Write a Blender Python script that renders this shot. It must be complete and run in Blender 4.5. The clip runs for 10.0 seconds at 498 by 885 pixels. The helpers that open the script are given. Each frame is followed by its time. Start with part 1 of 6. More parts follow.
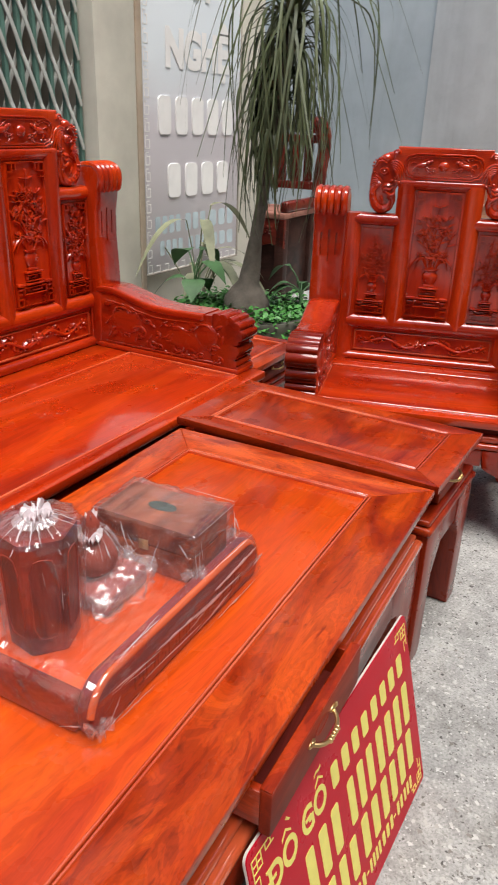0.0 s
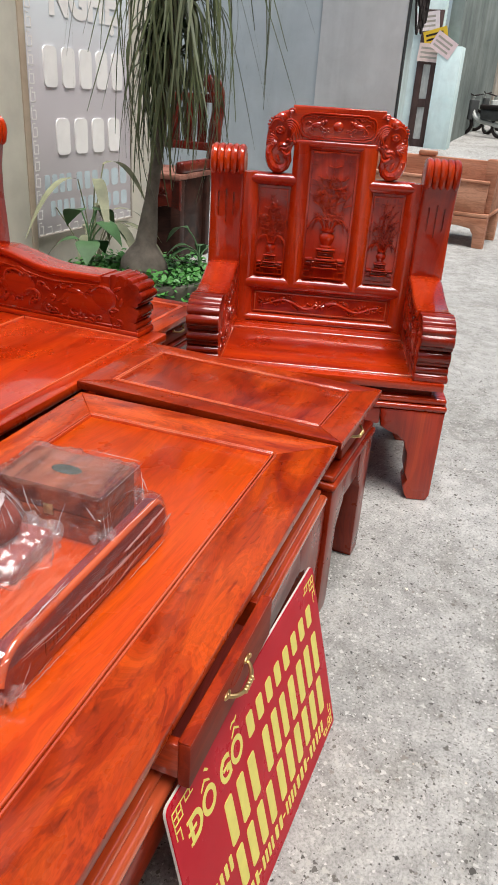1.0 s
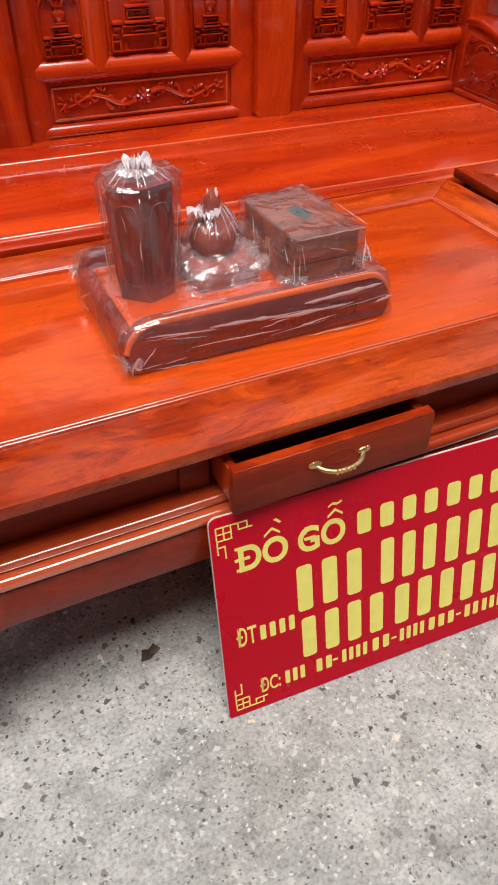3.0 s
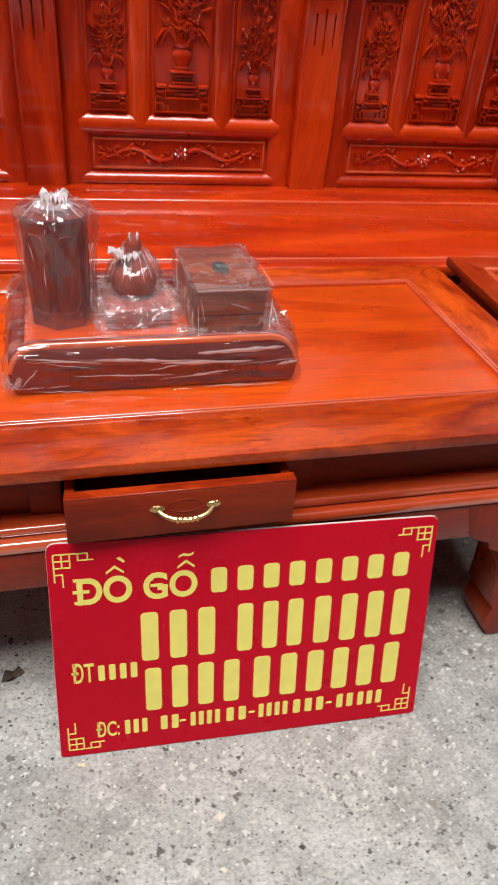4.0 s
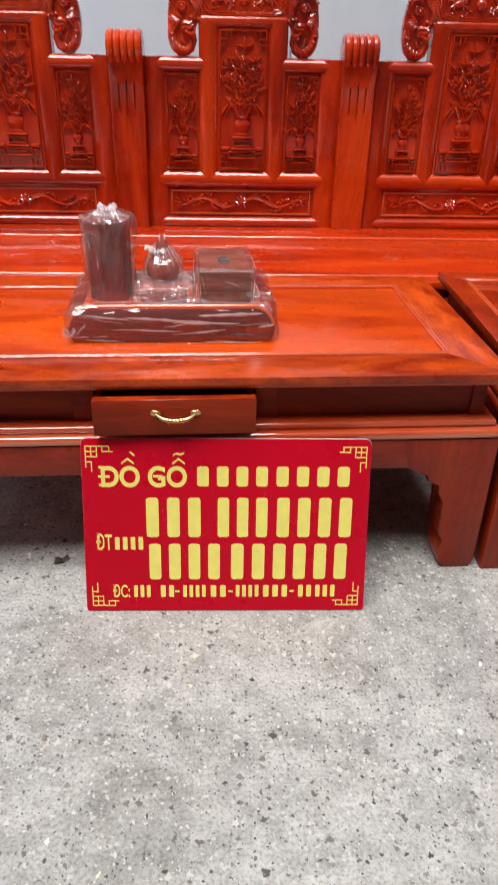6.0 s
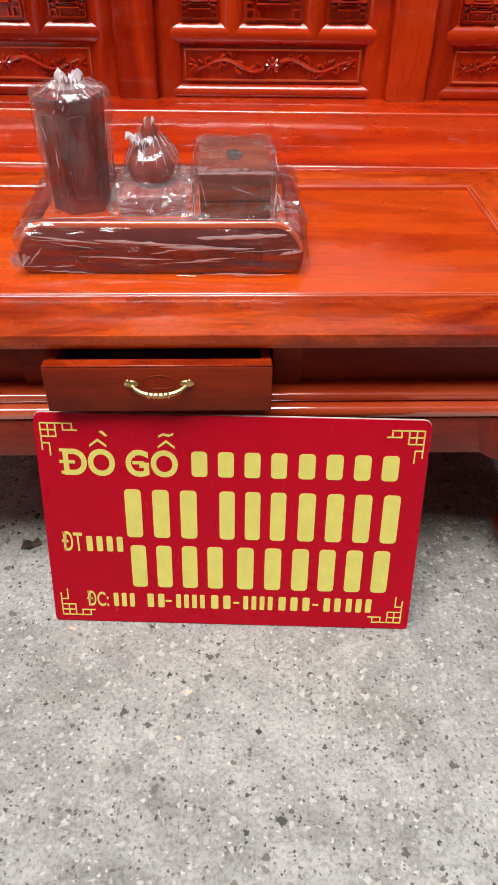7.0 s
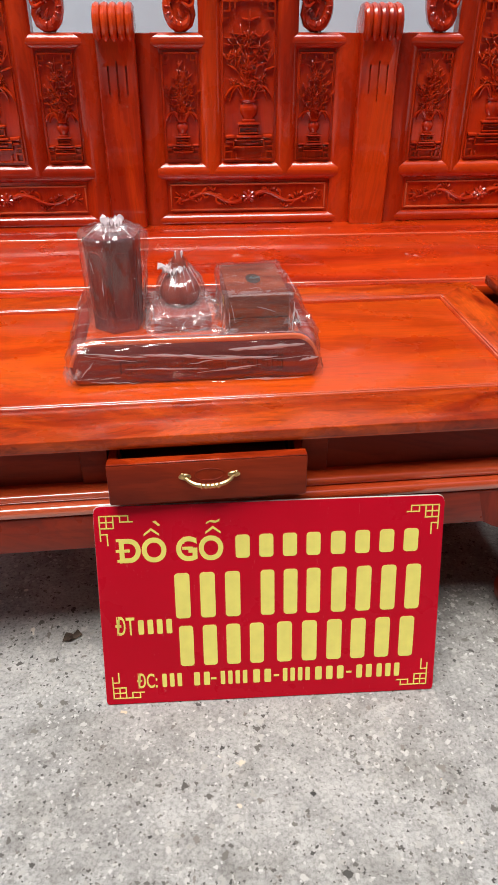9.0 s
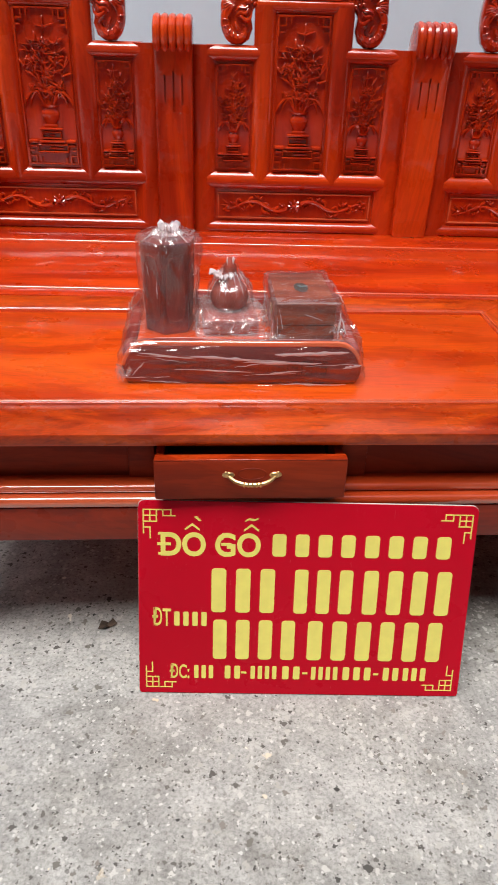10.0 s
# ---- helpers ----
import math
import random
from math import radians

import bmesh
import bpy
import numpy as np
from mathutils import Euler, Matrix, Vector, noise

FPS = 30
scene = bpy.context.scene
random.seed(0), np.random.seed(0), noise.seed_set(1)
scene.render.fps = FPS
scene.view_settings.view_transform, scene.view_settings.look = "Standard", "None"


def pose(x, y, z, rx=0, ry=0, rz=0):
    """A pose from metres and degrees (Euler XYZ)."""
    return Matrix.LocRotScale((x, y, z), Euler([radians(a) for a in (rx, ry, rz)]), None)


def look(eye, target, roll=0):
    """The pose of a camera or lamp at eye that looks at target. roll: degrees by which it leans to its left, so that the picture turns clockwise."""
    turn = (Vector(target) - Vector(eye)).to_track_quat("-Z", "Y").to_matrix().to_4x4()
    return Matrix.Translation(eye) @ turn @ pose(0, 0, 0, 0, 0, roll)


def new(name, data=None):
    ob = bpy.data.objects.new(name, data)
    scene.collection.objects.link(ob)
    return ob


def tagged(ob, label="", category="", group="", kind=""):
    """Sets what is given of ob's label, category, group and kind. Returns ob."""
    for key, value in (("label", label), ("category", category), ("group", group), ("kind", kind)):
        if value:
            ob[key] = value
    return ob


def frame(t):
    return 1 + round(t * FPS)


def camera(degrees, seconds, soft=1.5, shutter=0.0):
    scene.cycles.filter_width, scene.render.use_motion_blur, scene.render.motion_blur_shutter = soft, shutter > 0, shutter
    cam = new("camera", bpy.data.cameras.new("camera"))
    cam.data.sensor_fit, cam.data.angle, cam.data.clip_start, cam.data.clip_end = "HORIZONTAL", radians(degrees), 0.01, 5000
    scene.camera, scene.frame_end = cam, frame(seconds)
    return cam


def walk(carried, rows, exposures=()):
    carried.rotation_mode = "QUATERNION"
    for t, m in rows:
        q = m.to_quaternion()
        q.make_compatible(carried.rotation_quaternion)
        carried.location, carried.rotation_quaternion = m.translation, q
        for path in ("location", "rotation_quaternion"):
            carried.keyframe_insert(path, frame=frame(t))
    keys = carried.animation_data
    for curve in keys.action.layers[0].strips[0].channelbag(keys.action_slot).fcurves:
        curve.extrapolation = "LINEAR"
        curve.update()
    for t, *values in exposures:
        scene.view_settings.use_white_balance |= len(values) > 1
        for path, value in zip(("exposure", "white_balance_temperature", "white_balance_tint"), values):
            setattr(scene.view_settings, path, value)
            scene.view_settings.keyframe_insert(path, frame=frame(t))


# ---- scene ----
cam = camera(38.3, 10.0, shutter=0.25)
PATH = [
    (0, (-0.84, -0.224, 1.246), (0.727, 0.717, 0.433), 2.0),
    (0.5, (-0.859, -0.222, 1.244), (0.788, 0.575, 0.437), 3.4),
    (1, (-0.843, -0.219, 1.227), (0.818, 0.461, 0.346), 3.9),
    (1.5, (-0.837, -0.255, 1.228), (0.805, 0.449, 0.329), 1.7),
    (1.7, (-0.832, -0.282, 1.212), (0.76, 0.538, 0.322), 0.8),
    (2, (-0.788, -0.354, 1.184), (0.544, 0.687, 0.116), 0.2),
    (2.5, (-0.662, -0.528, 1.134), (0.154, 0.794, -0.126), 3.4),
    (2.7, (-0.599, -0.566, 1.131), (0.087, 0.808, -0.15), 1.5),
    (3.8, (-0.253, -0.626, 1.102), (0.117, 0.893, -0.145), 3.9),
    (4, (-0.19, -0.689, 1.112), (0.161, 0.907, -0.041), 5.0),
    (4.5, (-0.126, -0.837, 1.145), (-0.151, 0.827, 0.036), 1.6),
    (5, (-0.117, -1.047, 1.156), (-0.098, 0.67, 0.132), 1.4),
    (5.5, (-0.044, -1.21, 1.169), (-0.036, 0.588, 0.294), 1.3),
    (6, (0.017, -1.19, 1.119), (0.053, 0.541, 0.119), 1.4),
    (6.2, (-0.007, -1.091, 1.088), (0.079, 0.6, 0.024), 2.3),
    (7.3, (0.073, -0.718, 1.038), (-0.04, 0.788, -0.273), -0.3),
    (7.5, (0.072, -0.709, 1.041), (-0.05, 0.787, -0.28), -0.5),
    (8, (0.017, -0.763, 1.073), (-0.039, 0.813, -0.157), -0.1),
    (8.5, (-0.053, -0.84, 1.091), (0.02, 0.798, -0.053), -0.5),
    (9, (-0.082, -0.892, 1.108), (-0.008, 0.812, 0.062), 0.1),
    (9.5, (-0.093, -0.911, 1.113), (-0.009, 0.802, 0.084), 1.3),
    (10, (-0.116, -0.932, 1.123), (-0.108, 0.781, 0.092), 1.9),
]
walk(cam, [(t, look(eye, target, roll)) for t, eye, target, roll in PATH], [(0.0, 0.3), (2.0, 0.26), (2.5, 0.22), (4.0, 0.26), (5.0, 0.33), (6.0, 0.35), (7.5, 0.2), (8.5, 0.27), (10.0, 0.31)])

# ---------------------------------------------------------------- light
world = bpy.data.worlds.new("overcast")
scene.world = world
world.use_nodes = True
wn, wl = world.node_tree.nodes, world.node_tree.links
sky = wn.new("ShaderNodeTexSky")
sky.sky_type, sky.sun_disc = "NISHITA", False
sky.sun_elevation, sky.sun_rotation = radians(52), radians(200)
sky.air_density, sky.dust_density = 1.0, 4.0
wn["Background"].inputs["Strength"].default_value = 0.115
wl.new(sky.outputs[0], wn["Background"].inputs["Color"])
sun = new("sun", bpy.data.lights.new("sun", "SUN"))
sun.data.energy, sun.data.angle, sun.data.color = 4.3, radians(40), (1.0, 0.975, 0.94)
sun.matrix_world = look((-1.4, -1.8, 9), (0, 0.5, 0))


# ---------------------------------------------------------------- materials
def material(name):
    m = bpy.data.materials.new(name)
    m.use_nodes = True
    n, l = m.node_tree.nodes, m.node_tree.links
    return m, n, l, n["Principled BSDF"]


def coords(n, l, scale=(1, 1, 1), loc=(0, 0, 0)):
    tc, mp = n.new("ShaderNodeTexCoord"), n.new("ShaderNodeMapping")
    mp.inputs["Scale"].default_value, mp.inputs["Location"].default_value = scale, loc
    l.new(tc.outputs["Object"], mp.inputs["Vector"])
    return mp.outputs[0]


def noise_tex(n, l, vec, scale, detail=4.0, rough=0.55, dist=0.0):
    t = n.new("ShaderNodeTexNoise")
    t.inputs["Scale"].default_value, t.inputs["Detail"].default_value = scale, detail
    t.inputs["Roughness"].default_value, t.inputs["Distortion"].default_value = rough, dist
    l.new(vec, t.inputs["Vector"])
    return t.outputs["Fac"]


def ramp(n, l, fac, stops):
    r = n.new("ShaderNodeValToRGB")
    el = r.color_ramp.elements
    while len(el) < len(stops):
        el.new(0.5)
    for e, (p, c) in zip(el, stops):
        e.position, e.color = p, (*c, 1) if len(c) == 3 else c
    l.new(fac, r.inputs[0])
    return r.outputs[0]


def grey(v):
    return (v, v, v)


def mix(n, l, a, b, fac, mode="MIX"):
    m = n.new("ShaderNodeMix")
    m.data_type, m.blend_type = "RGBA", mode
    for s, v in ((m.inputs[0], fac), (m.inputs[6], a), (m.inputs[7], b)):
        if isinstance(v, (int, float)):
            s.default_value = v
        elif isinstance(v, tuple):
            s.default_value = (*v, 1)
        else:
            l.new(v, s)
    return m.outputs[2]


def bump(n, l, height, b, strength=0.2, dist=0.002):
    k = n.new("ShaderNodeBump")
    k.inputs["Strength"].default_value, k.inputs["Distance"].default_value = strength, dist
    l.new(height, k.inputs["Height"])
    l.new(k.outputs[0], b.inputs["Normal"])


def rand(n):
    return n.new("ShaderNodeObjectInfo").outputs["Random"]


def wood(name, axis, dark, mid, light, rough=0.28, coat=0.22, streak=1.0, figure_size=1.0, curl=1.1, spread=0.12, coat_rough=0.05, knots=0.0, long=1.0, coat_ior=1.5):
    """Lacquered wood with its grain along one axis of the thing: broad flame figure, growth lines and fine pores."""
    m, n, l, b = material(name)
    s = [6.5, 6.5, 6.5]
    s[axis] = long
    v = coords(n, l, tuple(x * figure_size for x in s))
    sh = n.new("ShaderNodeVectorMath")
    sh.operation = "ADD"
    cx = n.new("ShaderNodeCombineXYZ")
    k = n.new("ShaderNodeMath")
    k.operation = "MULTIPLY"
    k.inputs[1].default_value = 40
    l.new(rand(n), k.inputs[0])
    for i in range(3):
        l.new(k.outputs[0], cx.inputs[i])
    l.new(v, sh.inputs[0])
    l.new(cx.outputs[0], sh.inputs[1])
    v = sh.outputs[0]
    figure = noise_tex(n, l, v, 0.9, 5, 0.58, curl)
    broad = noise_tex(n, l, v, 0.35, 2, 0.5, 0.4)

    def waves(count):
        mul, pp = n.new("ShaderNodeMath"), n.new("ShaderNodeMath")
        mul.operation, pp.operation = "MULTIPLY", "PINGPONG"
        mul.inputs[1].default_value, pp.inputs[1].default_value = count, 0.5
        l.new(figure, mul.inputs[0])
        l.new(mul.outputs[0], pp.inputs[0])
        return pp.outputs[0]
    t = [55.0, 55.0, 55.0]
    t[axis] = 4.0
    fine = noise_tex(n, l, coords(n, l, tuple(t)), 2.0, 5, 0.6, 0.3)
    col = ramp(n, l, figure, [(0.5 - spread, dark), (0.49, mid), (0.5 + spread, light)])
    rings = ramp(n, l, waves(9.0), [(0.0, grey(0.66)), (0.2, grey(1.0))])
    col = mix(n, l, col, rings, 0.5 * streak, "MULTIPLY")
    rings = ramp(n, l, waves(26.0), [(0.05, grey(0.7)), (0.3, grey(1.0))])
    col = mix(n, l, col, rings, 0.45 * streak, "MULTIPLY")
    pores = ramp(n, l, fine, [(0.34, grey(0.58)), (0.5, grey(1.0))])
    col = mix(n, l, col, pores, 0.5 * streak, "MULTIPLY")
    col = mix(n, l, col, ramp(n, l, broad, [(0.35, (0.82, 0.74, 0.72)), (0.6, (1.0, 1.0, 1.0))]), 0.6, "MULTIPLY")
    if knots:
        k2 = noise_tex(n, l, v, 3.2, 3, 0.55, 1.6)
        col = mix(n, l, col, ramp(n, l, k2, [(0.62, (1.0, 1.0, 1.0)), (0.70, (0.5, 0.38, 0.36))]), knots, "MULTIPLY")
        k3 = noise_tex(n, l, v, 6.0, 5, 0.62, 1.2)
        col = mix(n, l, col, ramp(n, l, k3, [(0.36, (0.6, 0.48, 0.46)), (0.47, (1.0, 1.0, 1.0))]), 0.7 * knots, "MULTIPLY")
    tint = ramp(n, l, rand(n), [(0.0, (0.84, 0.78, 0.78)), (1.0, (1.0, 1.0, 1.0))])
    col = mix(n, l, col, tint, 1.0, "MULTIPLY")
    l.new(col, b.inputs["Base Color"])
    smear = noise_tex(n, l, coords(n, l), 7.0, 4, 0.6)
    l.new(ramp(n, l, smear, [(0.3, grey(rough + 0.1)), (0.7, grey(rough - 0.06))]), b.inputs["Roughness"])
    b.inputs["Coat Weight"].default_value = coat
    b.inputs["Coat IOR"].default_value = coat_ior
    b.inputs["Specular IOR Level"].default_value = 0.18
    l.new(ramp(n, l, smear, [(0.35, grey(coat_rough + 0.1)), (0.65, grey(coat_rough))]), b.inputs["Coat Roughness"])
    bump(n, l, fine, b, 0.05, 0.001)
    return m


def family(name, dark, mid, light, **kw):
    return [wood(name + "_" + "xyz"[i], i, dark, mid, light, **kw) for i in range(3)]


SOFA_WOOD = family("red_lacquered_wood", (0.33, 0.017, 0.002), (0.49, 0.032, 0.003), (0.62, 0.054, 0.004), streak=0.75, coat=0.8, coat_rough=0.03, coat_ior=1.65)
TABLE_WOOD = family("orange_red_table_wood", (0.52, 0.044, 0.003), (0.68, 0.074, 0.004), (0.77, 0.102, 0.005), coat=0.38, streak=0.8, coat_rough=0.04, knots=0.25, long=1.5)
FLAME_WOOD = family("flame_figured_frame_wood", (0.28, 0.019, 0.002), (0.47, 0.046, 0.003), (0.64, 0.082, 0.005), coat=0.4, curl=1.6, spread=0.14, figure_size=1.7, streak=1.2, knots=0.8, long=2.2)
SIDE_WOOD = family("brown_red_table_wood", (0.23, 0.015, 0.003), (0.37, 0.031, 0.004), (0.49, 0.053, 0.006), coat=0.38, curl=1.5, spread=0.13, streak=1.2, knots=0.7, long=2.0)
WX, WY, WZ = SOFA_WOOD
# Bead wood lightened so that edges carry a painted highlight.
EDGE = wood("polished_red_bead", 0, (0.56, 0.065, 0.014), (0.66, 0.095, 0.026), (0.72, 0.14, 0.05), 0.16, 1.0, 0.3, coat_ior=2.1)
CARVED = wood("carved_red_wood", 2, (0.36, 0.016, 0.002), (0.52, 0.03, 0.003), (0.62, 0.046, 0.004), 0.2, 1.0, 0.5, coat_ior=1.72)
# Sofa wood darkened: the weaker light on the arms is in this colour.
ARM = wood("walnut_red_arm_wood", 1, (0.25, 0.012, 0.002), (0.38, 0.023, 0.003), (0.48, 0.038, 0.004), 0.26, 0.8, 0.6, coat_ior=1.65)
# Darker arm wood: the dimness of the arm fronts is put into its colour.
SHADED_FRONT = wood("dark_end_grain_wood", 0, (0.15, 0.008, 0.002), (0.25, 0.015, 0.003), (0.34, 0.026, 0.004), 0.24, 0.9, 0.6)
# Darker red that carries the shade on legs and aprons below the tops.
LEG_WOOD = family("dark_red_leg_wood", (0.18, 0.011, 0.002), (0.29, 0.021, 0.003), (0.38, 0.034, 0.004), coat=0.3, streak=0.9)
BOX_WOOD = wood("dull_brown_box_wood", 0, (0.15, 0.03, 0.014), (0.29, 0.067, 0.031), (0.43, 0.115, 0.054), 0.35, 0.3, figure_size=2.2, knots=0.6)
GOURD = wood("turned_red_brown_wood", 2, (0.26, 0.05, 0.035), (0.36, 0.075, 0.05), (0.44, 0.1, 0.07), 0.45, 0.1, 0.5)
BROWN = wood("dark_brown_wood", 0, (0.16, 0.022, 0.016), (0.27, 0.038, 0.028), (0.37, 0.06, 0.042), 0.34, 0.3)
PLATE = wood("dark_panel_wood", 2, (0.12, 0.02, 0.015), (0.2, 0.034, 0.025), (0.28, 0.05, 0.037), 0.4, 0.2)
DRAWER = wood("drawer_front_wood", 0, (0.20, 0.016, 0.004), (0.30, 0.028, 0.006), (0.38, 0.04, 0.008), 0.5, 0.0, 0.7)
OLD = wood("old_dark_red_wood", 0, (0.07, 0.008, 0.005), (0.15, 0.018, 0.01), (0.22, 0.03, 0.014), 0.3, 0.5)
RAW = wood("unfinished_pale_wood", 0, (0.46, 0.2, 0.115), (0.57, 0.275, 0.165), (0.66, 0.35, 0.225), 0.6, 0.0)


def plain(name, c, rough=0.6, metal=0.0, var=0.15, scale=6.0, coat=0.0, bumpy=0.0):
    m, n, l, b = material(name)
    v = coords(n, l)
    f = noise_tex(n, l, v, scale, 6, 0.6)
    lo = tuple(x * (1 - var) for x in c)
    hi = tuple(min(1, x * (1 + var)) for x in c)
    l.new(ramp(n, l, f, [(0.3, lo), (0.7, hi)]), b.inputs["Base Color"])
    b.inputs["Roughness"].default_value, b.inputs["Metallic"].default_value = rough, metal
    b.inputs["Coat Weight"].default_value = coat
    if bumpy:
        bump(n, l, noise_tex(n, l, v, scale * 8, 6, 0.7), b, bumpy, 0.004)
    return m


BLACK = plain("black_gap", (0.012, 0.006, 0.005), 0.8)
BRASS = plain("brass", (0.72, 0.5, 0.23), 0.36, 1.0)
YELLOW = plain("yellow_print", (0.82, 0.72, 0.16), 0.45, var=0.06, scale=30)
WHITE_EDGE = plain("pale_board_edge", (0.6, 0.55, 0.5), 0.6)
BARK = plain("grey_brown_bark", (0.13, 0.11, 0.09), 0.9, var=0.4, scale=14, bumpy=0.8)
SOIL = plain("dark_soil", (0.06, 0.05, 0.04), 0.95, var=0.4, scale=20, bumpy=0.6)
CREAM = plain("cream_render", (0.64, 0.62, 0.53), 0.85, var=0.16, scale=2.5, bumpy=0.15)


# ---------------------------------------------------------------- building helpers
def finish(me, mat, angle=38):
    me.materials.append(mat)
    me.polygons.foreach_set("use_smooth", [True] * len(me.polygons))
    me.set_sharp_from_angle(angle=radians(angle))


def part(name, bm, mat, parent, label="", angle=38):
    me = bpy.data.meshes.new(name)
    bm.normal_update()
    bm.to_mesh(me)
    bm.free()
    finish(me, mat, angle)
    ob = new(name, me)
    ob.parent = parent
    return tagged(ob, label)


def share(name, src, parent, m):
    """Another object on the mesh of src."""
    ob = new(name, src.data)
    ob.parent = parent
    ob.matrix_basis = m
    return tagged(ob, src.get("label", ""))


def thing(name, m, label, category, group="", kind=""):
    ob = new(name)
    ob.empty_display_size = 0.1
    ob.matrix_world = m
    return tagged(ob, label, category, group, kind)


def solid(name, bm, mat, label, category="", kind="", m=None, group="", angle=38):
    ob = part(name, bm, mat, None, "", angle)
    if m:
        ob.matrix_world = m
    return tagged(ob, label, category, group, kind)


def B():
    return bmesh.new()


def join(bm, tmp):
    me = bpy.data.meshes.new("tmp")
    tmp.to_mesh(me)
    tmp.free()
    bm.from_mesh(me)
    bpy.data.meshes.remove(me)


def box(bm, x0, x1, y0, y1, z0, z1, bev=0.004, seg=2, m=None):
    t = B()
    bmesh.ops.create_cube(t, size=1)
    bmesh.ops.transform(t, matrix=Matrix.Translation(((x0 + x1) / 2, (y0 + y1) / 2, (z0 + z1) / 2)) @ Matrix.Diagonal((x1 - x0, y1 - y0, z1 - z0, 1)), verts=t.verts)
    if bev:
        bmesh.ops.bevel(t, geom=t.edges[:], offset=bev, segments=seg, profile=0.5, affect="EDGES")
    if m:
        bmesh.ops.transform(t, matrix=m, verts=t.verts)
    join(bm, t)
    return bm


def prism(bm, prof, a0, a1, plane="yz", bev=0.0, seg=2, m=None):
    """A closed outline in one plane, drawn out along the third axis."""
    t = B()

    def at(p, a):
        return {"yz": (a, p[0], p[1]), "xz": (p[0], a, p[1]), "xy": (p[0], p[1], a)}[plane]
    lo = [t.verts.new(at(p, a0)) for p in prof]
    hi = [t.verts.new(at(p, a1)) for p in prof]
    k = len(prof)
    caps = [t.faces.new(lo), t.faces.new(hi[::-1])]
    for i in range(k):
        t.faces.new((lo[i], hi[i], hi[(i + 1) % k], lo[(i + 1) % k]))
    bmesh.ops.recalc_face_normals(t, faces=t.faces[:])
    if bev:
        bmesh.ops.bevel(t, geom=list({e for f in caps for e in f.edges}), offset=bev, segments=seg, profile=0.5, affect="EDGES")
    if m:
        bmesh.ops.transform(t, matrix=m, verts=t.verts)
    join(bm, t)
    return bm


def smooth_path(pts, k=6):
    """Catmull-Rom through the points."""
    out, P = [], [Vector(p) for p in pts]
    for i in range(len(P) - 1):
        a, b, c, d = P[max(i - 1, 0)], P[i], P[i + 1], P[min(i + 2, len(P) - 1)]
        for s in range(k):
            u = s / k
            out.append(0.5 * (2 * b + (c - a) * u + (2 * a - 5 * b + 4 * c - d) * u * u + (3 * b - a - 3 * c + d) * u ** 3))
    return out + [P[-1]]


def tube(bm, pts, radii, n=8, flat=None):
    """A tube along a path; radii: one number or one per point; flat: squash along an axis (axis, factor)."""
    pts = [Vector(p) for p in pts]
    if isinstance(radii, (int, float)):
        radii = [radii] * len(pts)
    rings, side = [], None
    for i, p in enumerate(pts):
        d = (pts[min(i + 1, len(pts) - 1)] - pts[max(i - 1, 0)]).normalized()
        if side is None:
            side = d.orthogonal().normalized()
        side = (side - d * side.dot(d))
        side = side.normalized() if side.length > 1e-6 else d.orthogonal().normalized()
        up = d.cross(side)
        ring = []
        for j in range(n):
            a = 2 * math.pi * j / n
            o = (side * math.cos(a) + up * math.sin(a)) * radii[i]
            if flat:
                o[flat[0]] *= flat[1]
            ring.append(bm.verts.new(p + o))
        rings.append(ring)
    for r, s in zip(rings, rings[1:]):
        for j in range(n):
            bm.faces.new((r[j], r[(j + 1) % n], s[(j + 1) % n], s[j]))
    bm.faces.new(rings[0][::-1])
    bm.faces.new(rings[-1])
    return bm


def blob(bm, c, r, m=None, u=10, v=7):
    mat = Matrix.Translation(c) @ (m or Matrix()) @ Matrix.Diagonal((*r, 1))
    bmesh.ops.create_uvsphere(bm, u_segments=u, v_segments=v, radius=1, matrix=mat)
    return bm


def lathe(bm, prof, c=(0, 0, 0), n=24, cap=True):
    rings = [[bm.verts.new((c[0] + r * math.cos(2 * math.pi * j / n), c[1] + r * math.sin(2 * math.pi * j / n), c[2] + z)) for j in range(n)] for r, z in prof]
    for r, s in zip(rings, rings[1:]):
        for j in range(n):
            bm.faces.new((r[j], r[(j + 1) % n], s[(j + 1) % n], s[j]))
    if cap:
        bm.faces.new(rings[0][::-1])
        bm.faces.new(rings[-1])
    return bm


def rz(a):
    return pose(0, 0, 0, 0, 0, a)


